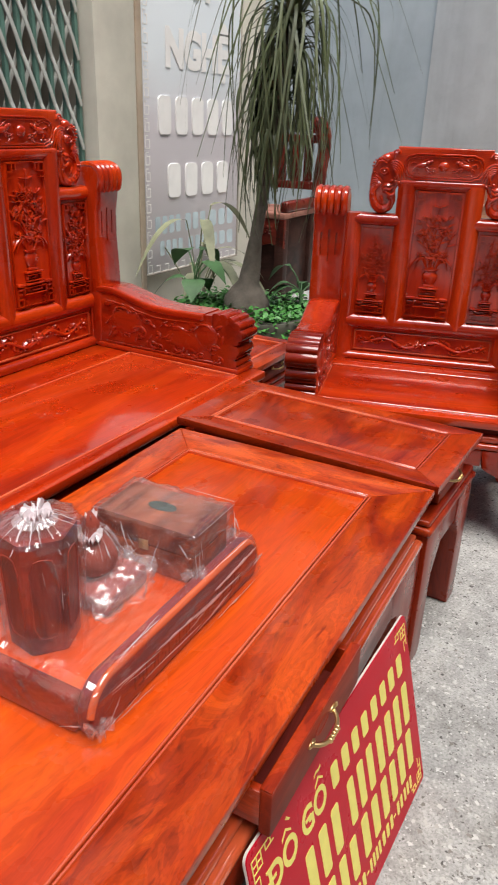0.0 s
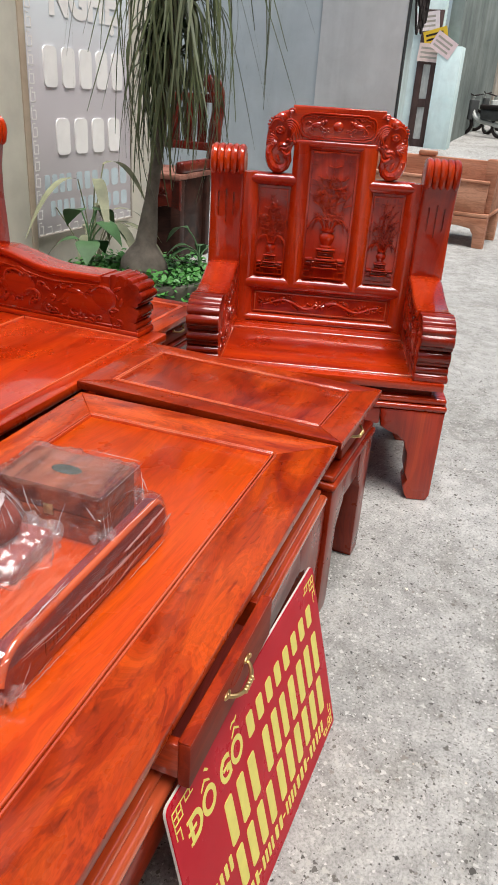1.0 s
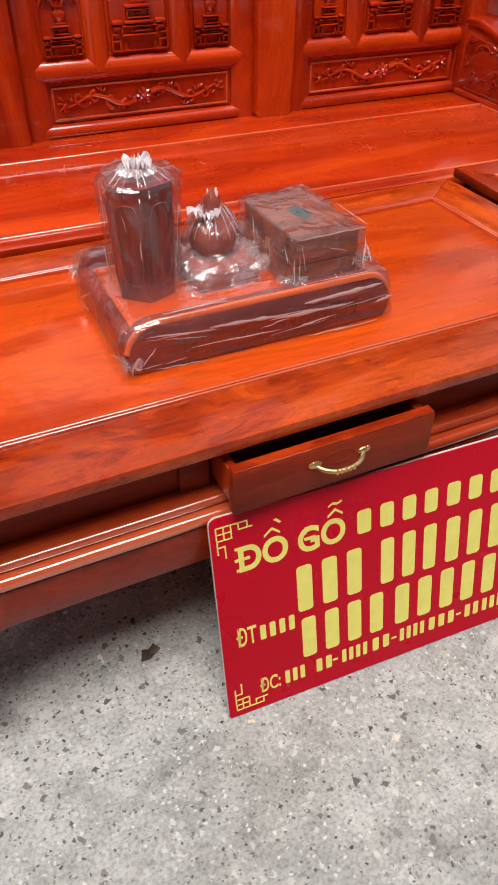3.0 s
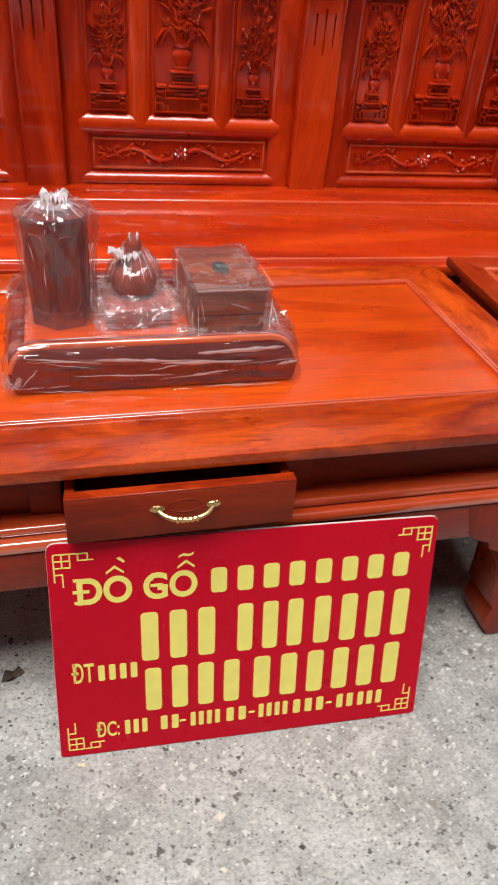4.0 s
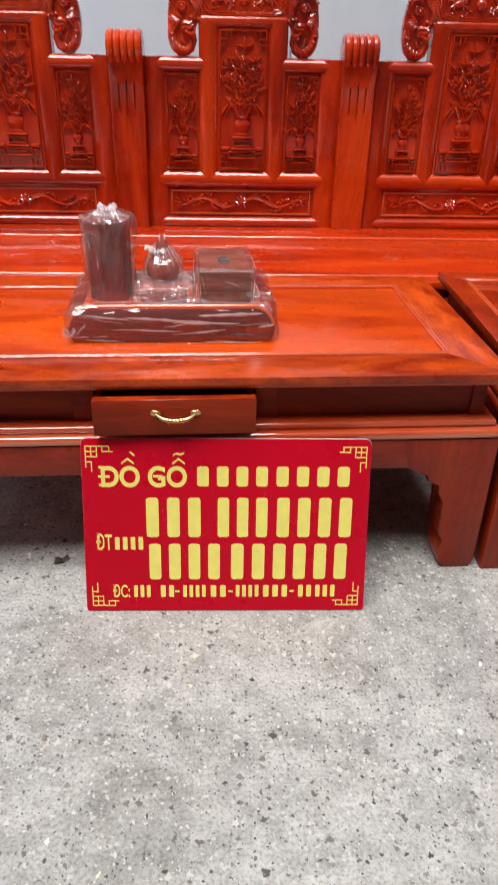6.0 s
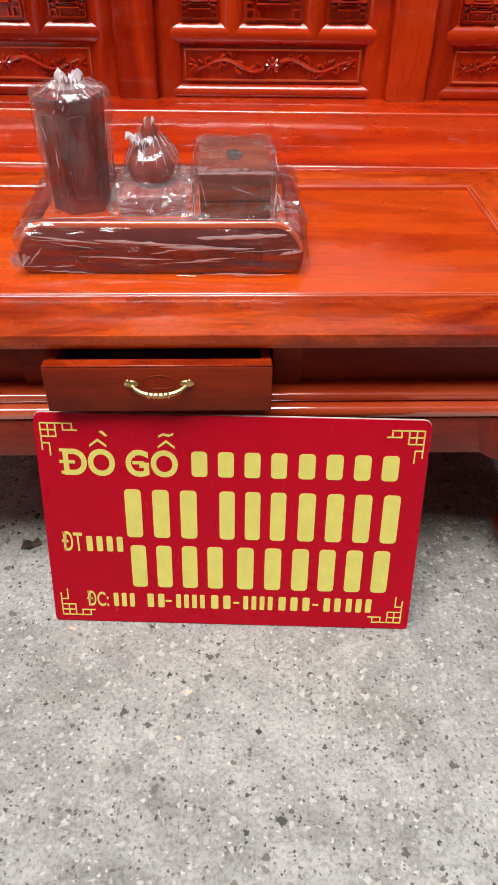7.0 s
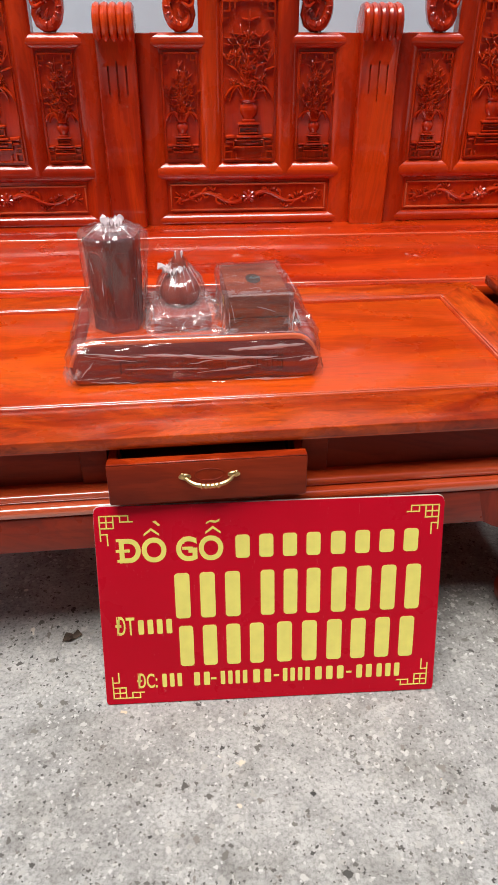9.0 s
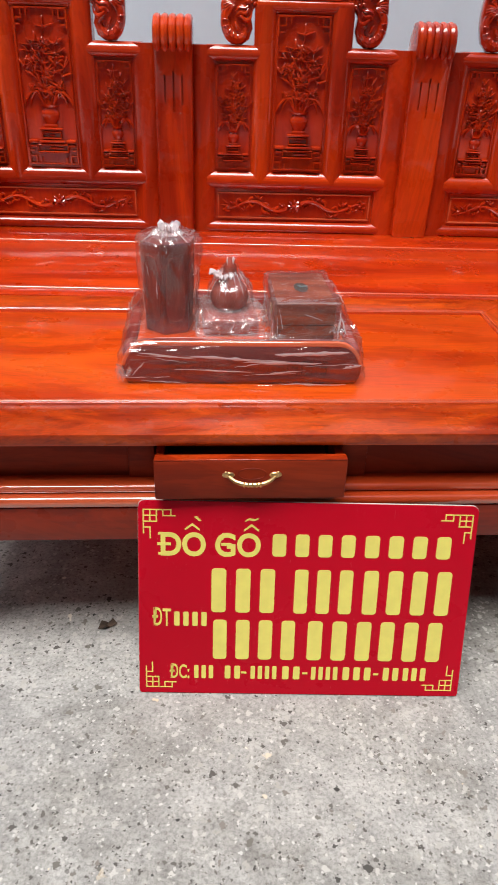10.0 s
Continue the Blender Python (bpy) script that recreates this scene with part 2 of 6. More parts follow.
# ---------------------------------------------------------------- ground and buildings
def concrete():
    m, n, l, b = material("worn_concrete_with_pebbles")
    v = coords(n, l)
    big = noise_tex(n, l, v, 1.1, 6, 0.65, 0.6)
    mid = noise_tex(n, l, v, 14, 6, 0.7)
    col = ramp(n, l, big, [(0.32, (0.305, 0.294, 0.273)), (0.5, (0.402, 0.393, 0.373)), (0.68, (0.482, 0.473, 0.452))])
    col = mix(n, l, col, ramp(n, l, mid, [(0.3, grey(0.58)), (0.65, grey(1.14))]), 0.85, "MULTIPLY")
    grime = noise_tex(n, l, v, 4.5, 6, 0.72, 0.8)
    col = mix(n, l, col, ramp(n, l, grime, [(0.36, (0.68, 0.67, 0.64)), (0.52, (1.0, 1.0, 1.0))]), 0.75, "MULTIPLY")
    grit = noise_tex(n, l, v, 150, 3, 0.7)
    col = mix(n, l, col, ramp(n, l, grit, [(0.36, grey(0.6)), (0.56, grey(1.1))]), 0.75, "MULTIPLY")

    def stones(scale, lo, hi, tone, keep, angular=True):
        nonlocal col
        t = n.new("ShaderNodeTexVoronoi")
        t.inputs["Scale"].default_value = scale
        t.distance = "MANHATTAN" if angular else "EUCLIDEAN"
        wob = n.new("ShaderNodeVectorMath")
        wob.operation = "MULTIPLY_ADD"
        nz = n.new("ShaderNodeTexNoise")
        nz.inputs["Scale"].default_value = scale * 1.8
        l.new(v, nz.inputs["Vector"])
        wob.inputs[1].default_value = (0.9 / scale,) * 3
        l.new(nz.outputs["Color"], wob.inputs[0])
        l.new(v, wob.inputs[2])
        l.new(wob.outputs[0], t.inputs["Vector"])
        sep = n.new("ShaderNodeSeparateColor")
        l.new(t.outputs["Color"], sep.inputs[0])
        far = n.new("ShaderNodeMath")
        far.operation = "MULTIPLY_ADD"
        far.inputs[1].default_value = 0.22
        l.new(sep.outputs[2], far.inputs[0])
        l.new(t.outputs["Distance"], far.inputs[2])
        shape = ramp(n, l, far.outputs[0], [(lo, grey(1)), (hi, grey(0))])
        pick = ramp(n, l, sep.outputs[0], [(keep, grey(0)), (keep + 0.02, grey(1))])
        mask = mix(n, l, shape, pick, 1.0, "MULTIPLY")
        shade = ramp(n, l, sep.outputs[1], [(0, tone[0]), (1, tone[1])])
        col = mix(n, l, col, shade, mask)
        return mask
    stones(60, 0.5, 0.62, ((0.36, 0.345, 0.315), (0.53, 0.515, 0.485)), 0.62)
    stones(120, 0.5, 0.64, ((0.4, 0.385, 0.36), (0.57, 0.555, 0.53)), 0.74)
    stones(48, 0.46, 0.54, ((0.07, 0.066, 0.06), (0.23, 0.21, 0.185)), 0.84)
    stones(80, 0.48, 0.57, ((0.045, 0.043, 0.04), (0.2, 0.185, 0.165)), 0.82)
    stones(150, 0.5, 0.62, ((0.06, 0.057, 0.052), (0.22, 0.205, 0.185)), 0.8)
    stones(24, 0.26, 0.34, ((0.58, 0.47, 0.32), (0.74, 0.71, 0.64)), 0.88)
    l.new(col, b.inputs["Base Color"])
    b.inputs["Roughness"].default_value = 0.85
    bump(n, l, grit, b, 0.35, 0.004)
    return m


g = B()
cross = [[g.verts.new((x, y, z)) for y in (-120, 0, 120)] for x, z in ((-120, 0), (0, 0), (9, 0), (12, 0.1), (18, 0.48), (30, 1.1), (120, 1.1))]
for r, q in zip(cross, cross[1:]):
    for i in range(2):
        g.faces.new((r[i], q[i], q[i + 1], r[i + 1]))
solid("ground", g, concrete(), "worn grey concrete alley ground with exposed pebbles", kind="structure")


def wall_paint(name, a, c, streak, rough=0.8):
    """Painted render with rain streaks running down."""
    m, n, l, b = material(name)
    v = coords(n, l)
    vs = coords(n, l, (2.6, 2.6, 0.4))
    col = ramp(n, l, noise_tex(n, l, v, 1.2, 6, 0.6), [(0.3, a), (0.7, c)])
    st = ramp(n, l, noise_tex(n, l, vs, 1.0, 5, 0.6, 0.6), [(0.32, grey(1 - streak)), (0.62, grey(1.0))])
    col = mix(n, l, col, st, 1.0, "MULTIPLY")
    blot = ramp(n, l, noise_tex(n, l, v, 4.0, 6, 0.7, 0.5), [(0.3, grey(1 - 0.5 * streak)), (0.55, grey(1.0))])
    col = mix(n, l, col, blot, 1.0, "MULTIPLY")
    l.new(col, b.inputs["Base Color"])
    b.inputs["Roughness"].default_value = rough
    bump(n, l, noise_tex(n, l, v, 40, 6, 0.7), b, 0.15, 0.003)
    return m


PALE_BLUE = wall_paint("pale_blue_grey_sheet", (0.70, 0.81, 0.94), (0.76, 0.86, 0.97), 0.06, 0.5)
SLATE = wall_paint("slate_blue_render", (0.34, 0.395, 0.43), (0.43, 0.485, 0.52), 0.12)
STAINED = wall_paint("stained_grey_render", (0.5, 0.515, 0.52), (0.63, 0.645, 0.65), 0.16)
NEAR_BLACK = plain("damp_dark_seam", (0.05, 0.055, 0.055), 0.8, var=0.4, scale=5)
CYAN = wall_paint("faded_turquoise_render", (0.62, 0.82, 0.82), (0.78, 0.92, 0.91), 0.2)
RUSTY = wall_paint("rust_streaked_cream", (0.4, 0.29, 0.2), (0.66, 0.6, 0.48), 0.4)
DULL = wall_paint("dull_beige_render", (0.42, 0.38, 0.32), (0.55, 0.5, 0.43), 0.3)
GREENISH = wall_paint("grey_green_render", (0.16, 0.2, 0.19), (0.28, 0.32, 0.3), 0.35)
PLASTIC_WHITE = plain("white_plastic_sheet", (0.75, 0.78, 0.8), 0.3, var=0.08, scale=9, bumpy=0.3)
GREEN = plain("green_painted_steel", (0.1, 0.2, 0.165), 0.5, var=0.2, scale=8)
GREY_STEEL = plain("weathered_pale_steel", (0.48, 0.5, 0.47), 0.5, var=0.2, scale=8)
ACROSS = wall_paint("dark_brown_weathered_render", (0.15, 0.135, 0.12), (0.24, 0.215, 0.19), 0.3)
YW = 2.5


def slab(name, x0, x1, y0, y1, z0, z1, mat, label, bev=0.004):
    return solid(name, box(B(), x0, x1, y0, y1, z0, z1, bev), mat, label, kind="structure")


slab("wall_back", -0.9, 0.235, YW, YW + 0.2, 0.0, 3.8, PALE_BLUE, "pale blue-grey sheet wall panel")
slab("wall_back", 0.243, 1.4, YW, YW + 0.2, 0.0, 3.8, PALE_BLUE, "pale blue-grey sheet wall panel")
slab("trim", 0.227, 0.251, YW + 0.02, YW + 0.21, 0.0, 3.8, GREY_STEEL, "grey joint strip between two wall panels")
slab("trim", -1.01, -0.902, YW - 0.05, YW + 0.1, 0.0, 3.8, PLASTIC_WHITE, "white plastic-covered door post")
slab("pillar", 2.07, 2.37, YW - 0.04, YW + 0.26, 0, 3.8, CREAM, "cream rendered pillar with stained edges")
slab("trim", 2.372, 2.414, YW - 0.046, YW + 0.018, 0, 3.8, RUSTY, "rust-stained cream edge of the pillar")
slab("wall_sign_side", 2.41, 3.75, YW + 0.02, YW + 0.22, 0, 3.8, CREAM, "cream rendered wall behind a painted board")
slab("wall_east", 8.0, 8.25, 2.87, 6.0, 0, 6.5, SLATE, "slate blue rendered wall")
slab("wall_east_grey", 7.98, 8.04, 1.9, 2.866, 0, 6.5, STAINED, "grey rendered wall with rain stains")
slab("wall_recess", 3.55, 8.0, 6.0, 6.2, 0, 6.5, PALE_BLUE, "pale wall closing the recess")
slab("wall_recess_side", 3.55, 3.75, YW + 0.22, 6.0, 0, 3.8, CREAM, "cream rendered side wall of the recess")
slab("wall_west", -7, -2.2, YW, YW + 0.2, 0, 5, CREAM, "cream rendered house wall")
slab("wall_upper", -7, 3.75, YW - 0.1, YW + 0.3, 3.8, 7.0, CREAM, "cream rendered upper storey")
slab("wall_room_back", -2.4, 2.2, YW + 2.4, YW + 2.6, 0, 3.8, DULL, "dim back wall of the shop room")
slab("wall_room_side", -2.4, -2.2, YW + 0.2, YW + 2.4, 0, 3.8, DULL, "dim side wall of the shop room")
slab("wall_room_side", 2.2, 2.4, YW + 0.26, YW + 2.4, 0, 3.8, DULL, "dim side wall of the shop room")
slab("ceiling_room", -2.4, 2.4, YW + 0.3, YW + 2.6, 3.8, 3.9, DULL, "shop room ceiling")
# Unseen wall, made tall and dark to hold back sky light from the front.
slab("wall_street_south", -14, 32, -5.4, -5.2, 0, 10.5, ACROSS, "unseen dark wall added across the alley to cut light")
slab("trim", 7.985, 8.03, 1.872, 1.896, 0, 6.5, NEAR_BLACK, "dark strip at the end of the grey wall")
slab("wall_far_turquoise", 8.045, 8.42, 1.9, 2.2, 0, 5.5, CYAN, "faded turquoise house corner along the alley")
slab("wall_far_front", 16.0, 16.2, 3.055, 7.0, 0, 5.0, CYAN, "faded turquoise house front where the alley bends")
slab("wall_pier", 15.8, 16.2, 2.57, 3.05, 0, 2.26, CYAN, "low turquoise pier jutting into the alley")
slab("wall_far_green", 16.25, 23, 2.74, 3.0, 0, 5.0, GREENISH, "weathered grey-green house wall down the alley")
slab("wall_far_beige", 23, 34, 2.68, 3.0, 0, 5.0, DULL, "weathered beige house wall far down the alley")
slab("wall_far_end", 34, 34.3, -6, 3, 0, 7, GREENISH, "far building closing the alley")
slab("wall_far_west", -14.3, -14, -6, 3, 0, 7, DULL, "house wall closing the alley")

# ---------------------------------------------------------------- carved sofa set
def fret(bm, x, z, sx, sz, y, s=0.016, t=0.0035, d=0.005):
    """A small key-pattern corner."""
    def bar(x0, x1, z0, z1):
        box(bm, min(x0, x1), max(x0, x1), y - d, y + 0.002, min(z0, z1), max(z0, z1), 0)
    bar(x, x + sx * 2.2 * s, z, z - sz * t)
    bar(x, x + sx * t, z, z - sz * 2.2 * s)
    bar(x + sx * s, x + sx * (s + t), z, z - sz * s)
    bar(x, x + sx * (s + t), z - sz * s, z - sz * (s + t))
    bar(x + sx * 1.7 * s, x + sx * (1.7 * s + t), z, z - sz * 0.9 * s)
    bar(x, x + sx * 0.9 * s, z - sz * 1.7 * s, z - sz * (1.7 * s + t))


def hollow(bm, x0, x1, z0, z1, y, t, d):
    """A raised square ring."""
    for a in ((x0, x1, z0, z0 + t), (x0, x1, z1 - t, z1), (x0, x0 + t, z0 + t, z1 - t), (x1 - t, x1, z0 + t, z1 - t)):
        box(bm, a[0], a[1], y - d, y + 0.002, a[2], a[3], min(0.002, t * 0.4), 1)


def deepen(bm, y, k):
    """Raise a relief from its ground at y by the factor k."""
    for v in bm.verts:
        v.co.y = y + (v.co.y - y) * k
    return bm


def bouquet(cx, z0, w, h, y, seed):
    """Vase of flowers on a stepped stand inside a thin key-cornered frame, in low relief."""
    rng = random.Random(seed)
    bm = B()
    hw, s = w / 2, w
    for sx in (-1, 1):
        fret(bm, cx + sx * (hw - 0.004), z0 + h - 0.004, -sx, 1, y, 0.1 * w + 0.005, 0.0036, 0.008)
        fret(bm, cx + sx * (hw - 0.004), z0 + 0.004, -sx, -1, y, 0.1 * w + 0.005, 0.0036, 0.008)
    hollow(bm, cx - hw + 0.003, cx + hw - 0.003, z0 + 0.003, z0 + h - 0.003, y, 0.0026, 0.006)

    def slab_bar(u0, u1, v0, v1, d=0.0085):
        box(bm, cx + u0 * s, cx + u1 * s, y - d, y + 0.002, z0 + v0 * h, z0 + v1 * h, 0.0032, 2)
    def frame_bar(u0, u1, v0, v1, d=0.009):
        hollow(bm, cx + u0 * s, cx + u1 * s, z0 + v0 * h, z0 + v1 * h, y, 0.0034 + 0.006 * s, d)
    frame_bar(-0.3, 0.3, 0.085, 0.14)
    slab_bar(-0.08, 0.2, 0.104, 0.12, 0.007)
    for q in (-1, 1):
        slab_bar(*sorted((q * 0.3, q * 0.43)), 0.118, 0.138, 0.008)
        slab_bar(*sorted((q * 0.27, q * 0.45)), 0.146, 0.17, 0.0105)
    slab_bar(-0.24, 0.24, 0.148, 0.166, 0.0105)
    frame_bar(-0.19, 0.19, 0.172, 0.222)
    slab_bar(-0.06, 0.06, 0.19, 0.204, 0.006)
    slab_bar(-0.22, 0.22, 0.228, 0.246, 0.0105)
    slab_bar(-0.13, 0.13, 0.246, 0.268, 0.007)
    tmp = lathe(B(), [(0.1 * s, 0.266 * h), (0.105 * s, 0.276 * h), (0.15 * s, 0.296 * h), (0.175 * s, 0.325 * h), (0.165 * s, 0.345 * h), (0.12 * s, 0.36 * h), (0.115 * s, 0.366 * h), (0.18 * s, 0.38 * h), (0.185 * s, 0.386 * h)], (0, 0, 0), 20)
    for v in tmp.verts:
        v.co = Vector((cx + v.co.x, y + v.co.y * 0.011 / (0.185 * s), z0 + v.co.z))
    join(bm, tmp)
    base, top = z0 + 0.375 * h, z0 + 0.9 * h

    def leaf(p, a, ln, fat=0.15):
        c = p + Vector((math.sin(radians(a)) * ln * 0.7, -0.001, math.cos(radians(a)) * ln * 0.7))
        blob(bm, c, (ln * fat, 0.004, ln * 0.85), pose(0, 0, 0, rng.uniform(-10, 10), a, 0), 7, 5)
    for k in range(9):
        ang = (k - 4) / 4
        tip = Vector((cx + ang * 0.38 * s + rng.uniform(-0.05, 0.05) * s, y - 0.002, base + (top - base) * (1 - 0.5 * abs(ang) ** 1.5) * rng.uniform(0.8, 0.99)))
        mid = Vector((cx + ang * 0.16 * s + rng.uniform(-0.1, 0.1) * s, y - 0.002, base + (tip.z - base) * 0.5))
        path = smooth_path([(cx + ang * 0.06 * s, y - 0.001, base), mid, tip], 6)
        tube(bm, path, [0.0021 - 0.0008 * i / len(path) for i in range(len(path))], 5)
        for q in path[3::3]:
            leaf(q, rng.uniform(20, 85), rng.uniform(0.09, 0.15) * s)
            leaf(q, -rng.uniform(20, 85), rng.uniform(0.09, 0.15) * s)
        leaf(tip, ang * 40, 0.11 * s)
    for q in (-1, 1):
        for r in (0.3, 0.4):
            path = smooth_path([(cx + q * 0.08 * s, y - 0.001, base), (cx + q * r * 0.6 * s, y - 0.004, base + 0.09 * h), (cx + q * r * s, y - 0.003, base + (0.055 - 0.1 * (r - 0.3)) * h), (cx + q * (r + 0.05) * s, y - 0.001, base + 0.0 * h)], 5)
            tube(bm, path, [0.0018 + 0.002 * math.sin(math.pi * i / (len(path) - 1)) for i in range(len(path))], 6)
    for u, v, big in ((0.0, 0.76, 1.2), (-0.24, 0.5, 1.0), (0.22, 0.56, 1.0), (0.0, 0.34, 0.95), (0.25, 0.22, 0.7), (-0.27, 0.2, 0.7)):
        c = Vector((cx + u * s, y - 0.002, base + (top - base) * v))
        for ringed, num, off in ((0.105, 11, 0), (0.06, 8, 20)):
            for p in range(num):
                a = p * 360 / num + off + 40 * v + rng.uniform(-9, 9)
                d = ringed * big * s * rng.uniform(0.85, 1.15)
                blob(bm, c + Vector((math.sin(radians(a)) * d * 0.8, -0.0015 if ringed < 0.07 else 0, math.cos(radians(a)) * d * 0.8)), (d * 0.17, 0.0042, d * 0.62), pose(0, 0, 0, 0, a, 0), 7, 5)
        blob(bm, c + Vector((0, -0.003, 0)), (0.02 * s, 0.004, 0.02 * s), None, 6, 5)
    return deepen(bm, y, 1.6)


def vine(cx, zc, w, h, y):
    """Scrolling vine with a flower in the middle, in low relief."""
    bm = B()
    for p in range(8):
        a = p * 45
        blob(bm, (cx + math.sin(radians(a)) * h * 0.2, y - 0.001, zc + math.cos(radians(a)) * h * 0.17), (h * 0.09, 0.006, h * 0.17), pose(0, 0, 0, 0, a, 0), 6, 5)
    blob(bm, (cx, y - 0.002, zc), (h * 0.12, 0.009, h * 0.12), None, 8, 6)

    def curl(c, r, a0, turn, n=14):
        pts = [Vector((c[0] + r * (1 - 0.75 * j / n) * math.cos(a0 + turn * j / n), y - 0.001, c[1] + r * (1 - 0.75 * j / n) * math.sin(a0 + turn * j / n))) for j in range(n + 1)]
        tube(bm, pts, [0.0064 - 0.0032 * j / n for j in range(n + 1)], 6)
    for sx in (-1, 1):
        def at(t):
            return Vector((cx + sx * (0.09 + 0.84 * t) * w / 2, y - 0.001, zc + sx * math.sin(t * 7.2 + 0.5) * h * 0.24 * (1 - 0.25 * t)))
        path = [at(i / 36) for i in range(37)]
        tube(bm, path, [0.0082 - 0.0045 * i / 36 for i in range(37)], 8)
        for t, up, r in ((0.1, 1, 0.22), (0.3, -1, 0.27), (0.52, 1, 0.25), (0.74, -1, 0.22), (0.92, 1, 0.16)):
            p = at(t)
            curl((p.x + sx * h * 0.12, p.z + sx * up * h * 0.06), h * r, radians(-90 * up * sx), up * 4.9)
            for a in (-35, 10, 50):
                blob(bm, (p.x - sx * h * 0.16 + sx * a * h * 0.003, y, p.z - sx * up * h * (0.2 + 0.001 * a)), (h * 0.055, 0.0055, h * 0.13), pose(0, 0, 0, 0, sx * a, 0), 8, 5)
        for a in (-40, 0, 40):
            blob(bm, (cx + sx * w * (0.478 - 0.0001 * abs(a)), y, zc + a * h * 0.004), (h * 0.17, 0.0055, h * 0.05), pose(0, 0, 0, 0, -sx * a, 0), 8, 5)
    return deepen(bm, y, 1.5)


def elephant(sx):
    """Elephant-head ornament in profile: pleated ear over the crest, beaded brow, cheek fan and curled trunk."""
    bm = B()
    out = [(0.13, 1.1), (0.135, 1.18), (0.162, 1.226), (0.19, 1.222), (0.215, 1.212), (0.236, 1.192), (0.248, 1.165), (0.254, 1.13), (0.256, 1.09), (0.254, 1.055), (0.243, 1.02), (0.222, 1.001), (0.19, 1.001), (0.168, 1.014), (0.158, 1.04), (0.164, 1.07), (0.155, 1.088)]
    prism(bm, [(sx * p[0], p[1]) for p in out][::sx], -0.014, 0.028, "xz", 0.009, 3)

    def P(x, z, y=-0.02):
        return Vector((sx * x, y, z))

    def ridge(pts, r, y=-0.021, k=4):
        path = smooth_path([P(x, z, y) for x, z in pts], k)
        n = len(path) - 1
        tube(bm, path, [r * (0.35 + 0.65 * math.sin(math.pi * min(1, 0.12 + i / n))) for i in range(n + 1)], 8)

    def curl(c, r, a0, turn, w, y, n=14):
        tube(bm, [P(c[0] + r * (1 - 0.8 * j / n) * math.cos(a0 + turn * j / n), c[1] + r * (1 - 0.8 * j / n) * math.sin(a0 + turn * j / n), y) for j in range(n + 1)], [w * (1 - 0.4 * j / n) for j in range(n + 1)], 7)
    # scroll where the head meets the crest, crown bump and beaded brow
    curl((0.170, 1.218), 0.014, 3.4, -6.5, 0.0042, -0.021)
    blob(bm, P(0.204, 1.196, -0.011), (0.02, 0.016, 0.018))
    for k in range(7):
        a = radians(75 - 24 * k)
        blob(bm, P(0.222 + 0.027 * math.cos(a), 1.166 + 0.03 * math.sin(a), -0.014), (0.0056, 0.009, 0.0046), pose(0, 0, 0, 0, -sx * (75 - 24 * k), 0), 7, 5)
    ridge([(0.2, 1.178), (0.215, 1.188), (0.233, 1.18), (0.241, 1.162)], 0.0046, -0.022)
    # eye in a double ring
    blob(bm, P(0.207, 1.15, -0.014), (0.019, 0.012, 0.017), None, 12, 8)
    ring = [P(0.207 + 0.0125 * math.cos(radians(30 * k)), 1.15 + 0.0105 * math.sin(radians(30 * k)), -0.025) for k in range(14)]
    tube(bm, ring, 0.0024, 6)
    blob(bm, P(0.207, 1.15, -0.025), (0.006, 0.005, 0.005), None, 8, 6)
    # ear: pleats that sweep back from the brow and flare into a scalloped hem
    for k in range(5):
        ridge([(0.188 - 0.003 * k, 1.184 - 0.006 * k), (0.17 - 0.001 * k, 1.19 - 0.009 * k), (0.148 + 0.003 * k, 1.176 - 0.009 * k), (0.133 + 0.008 * k, 1.146 - 0.005 * k), (0.12 + 0.0125 * k, 1.113 - 0.001 * k)], 0.0048, -0.021 - 0.0008 * k)
    for k in range(6):
        blob(bm, P(0.116 + 0.0122 * k, 1.108 - 0.006 * math.sin(0.9 * k), -0.02), (0.0066, 0.006, 0.0085), pose(0, 0, 0, 0, sx * (30 - 12 * k), 0), 8, 5)
    # cheek fan
    for k in range(7):
        a = radians(48 - 17 * k)
        ridge([(0.208 + 0.008 * math.cos(a), 1.106 + 0.008 * math.sin(a)), (0.21 + 0.024 * math.cos(a), 1.104 + 0.026 * math.sin(a) + 0.003), (0.212 + 0.041 * math.cos(a), 1.1 + 0.046 * math.sin(a))], 0.0052, -0.022)
    # trunk, its rings, tusk and mouth leaf
    ridge([(0.236, 1.092), (0.243, 1.068), (0.238, 1.04), (0.222, 1.02), (0.199, 1.015), (0.182, 1.026), (0.179, 1.044), (0.19, 1.052)], 0.0155, -0.014)
    for x, z, a in ((0.245, 1.06, 5), (0.242, 1.044, -18), (0.233, 1.03, -45), (0.219, 1.02, -70), (0.203, 1.015, -92)):
        d = Vector((math.cos(radians(a)), 0, math.sin(radians(a)))) * 0.01
        tube(bm, smooth_path([P(x - d.x, z - d.z, -0.026), P(x - d.x * 0.3, z - d.z * 0.3, -0.0305), P(x + d.x * 0.6, z + d.z * 0.6, -0.026)], 3), 0.0019, 6)
    blob(bm, P(0.192, 1.082, -0.013), (0.022, 0.013, 0.02), pose(0, 0, 0, 0, sx * 30, 0))
    ridge([(0.172, 1.098), (0.183, 1.088), (0.196, 1.09), (0.21, 1.08)], 0.0046, -0.025)
    ridge([(0.17, 1.086), (0.182, 1.074), (0.198, 1.076), (0.212, 1.066)], 0.0046, -0.025)
    ridge([(0.196, 1.068), (0.178, 1.058), (0.166, 1.064), (0.161, 1.08)], 0.0052, -0.027)
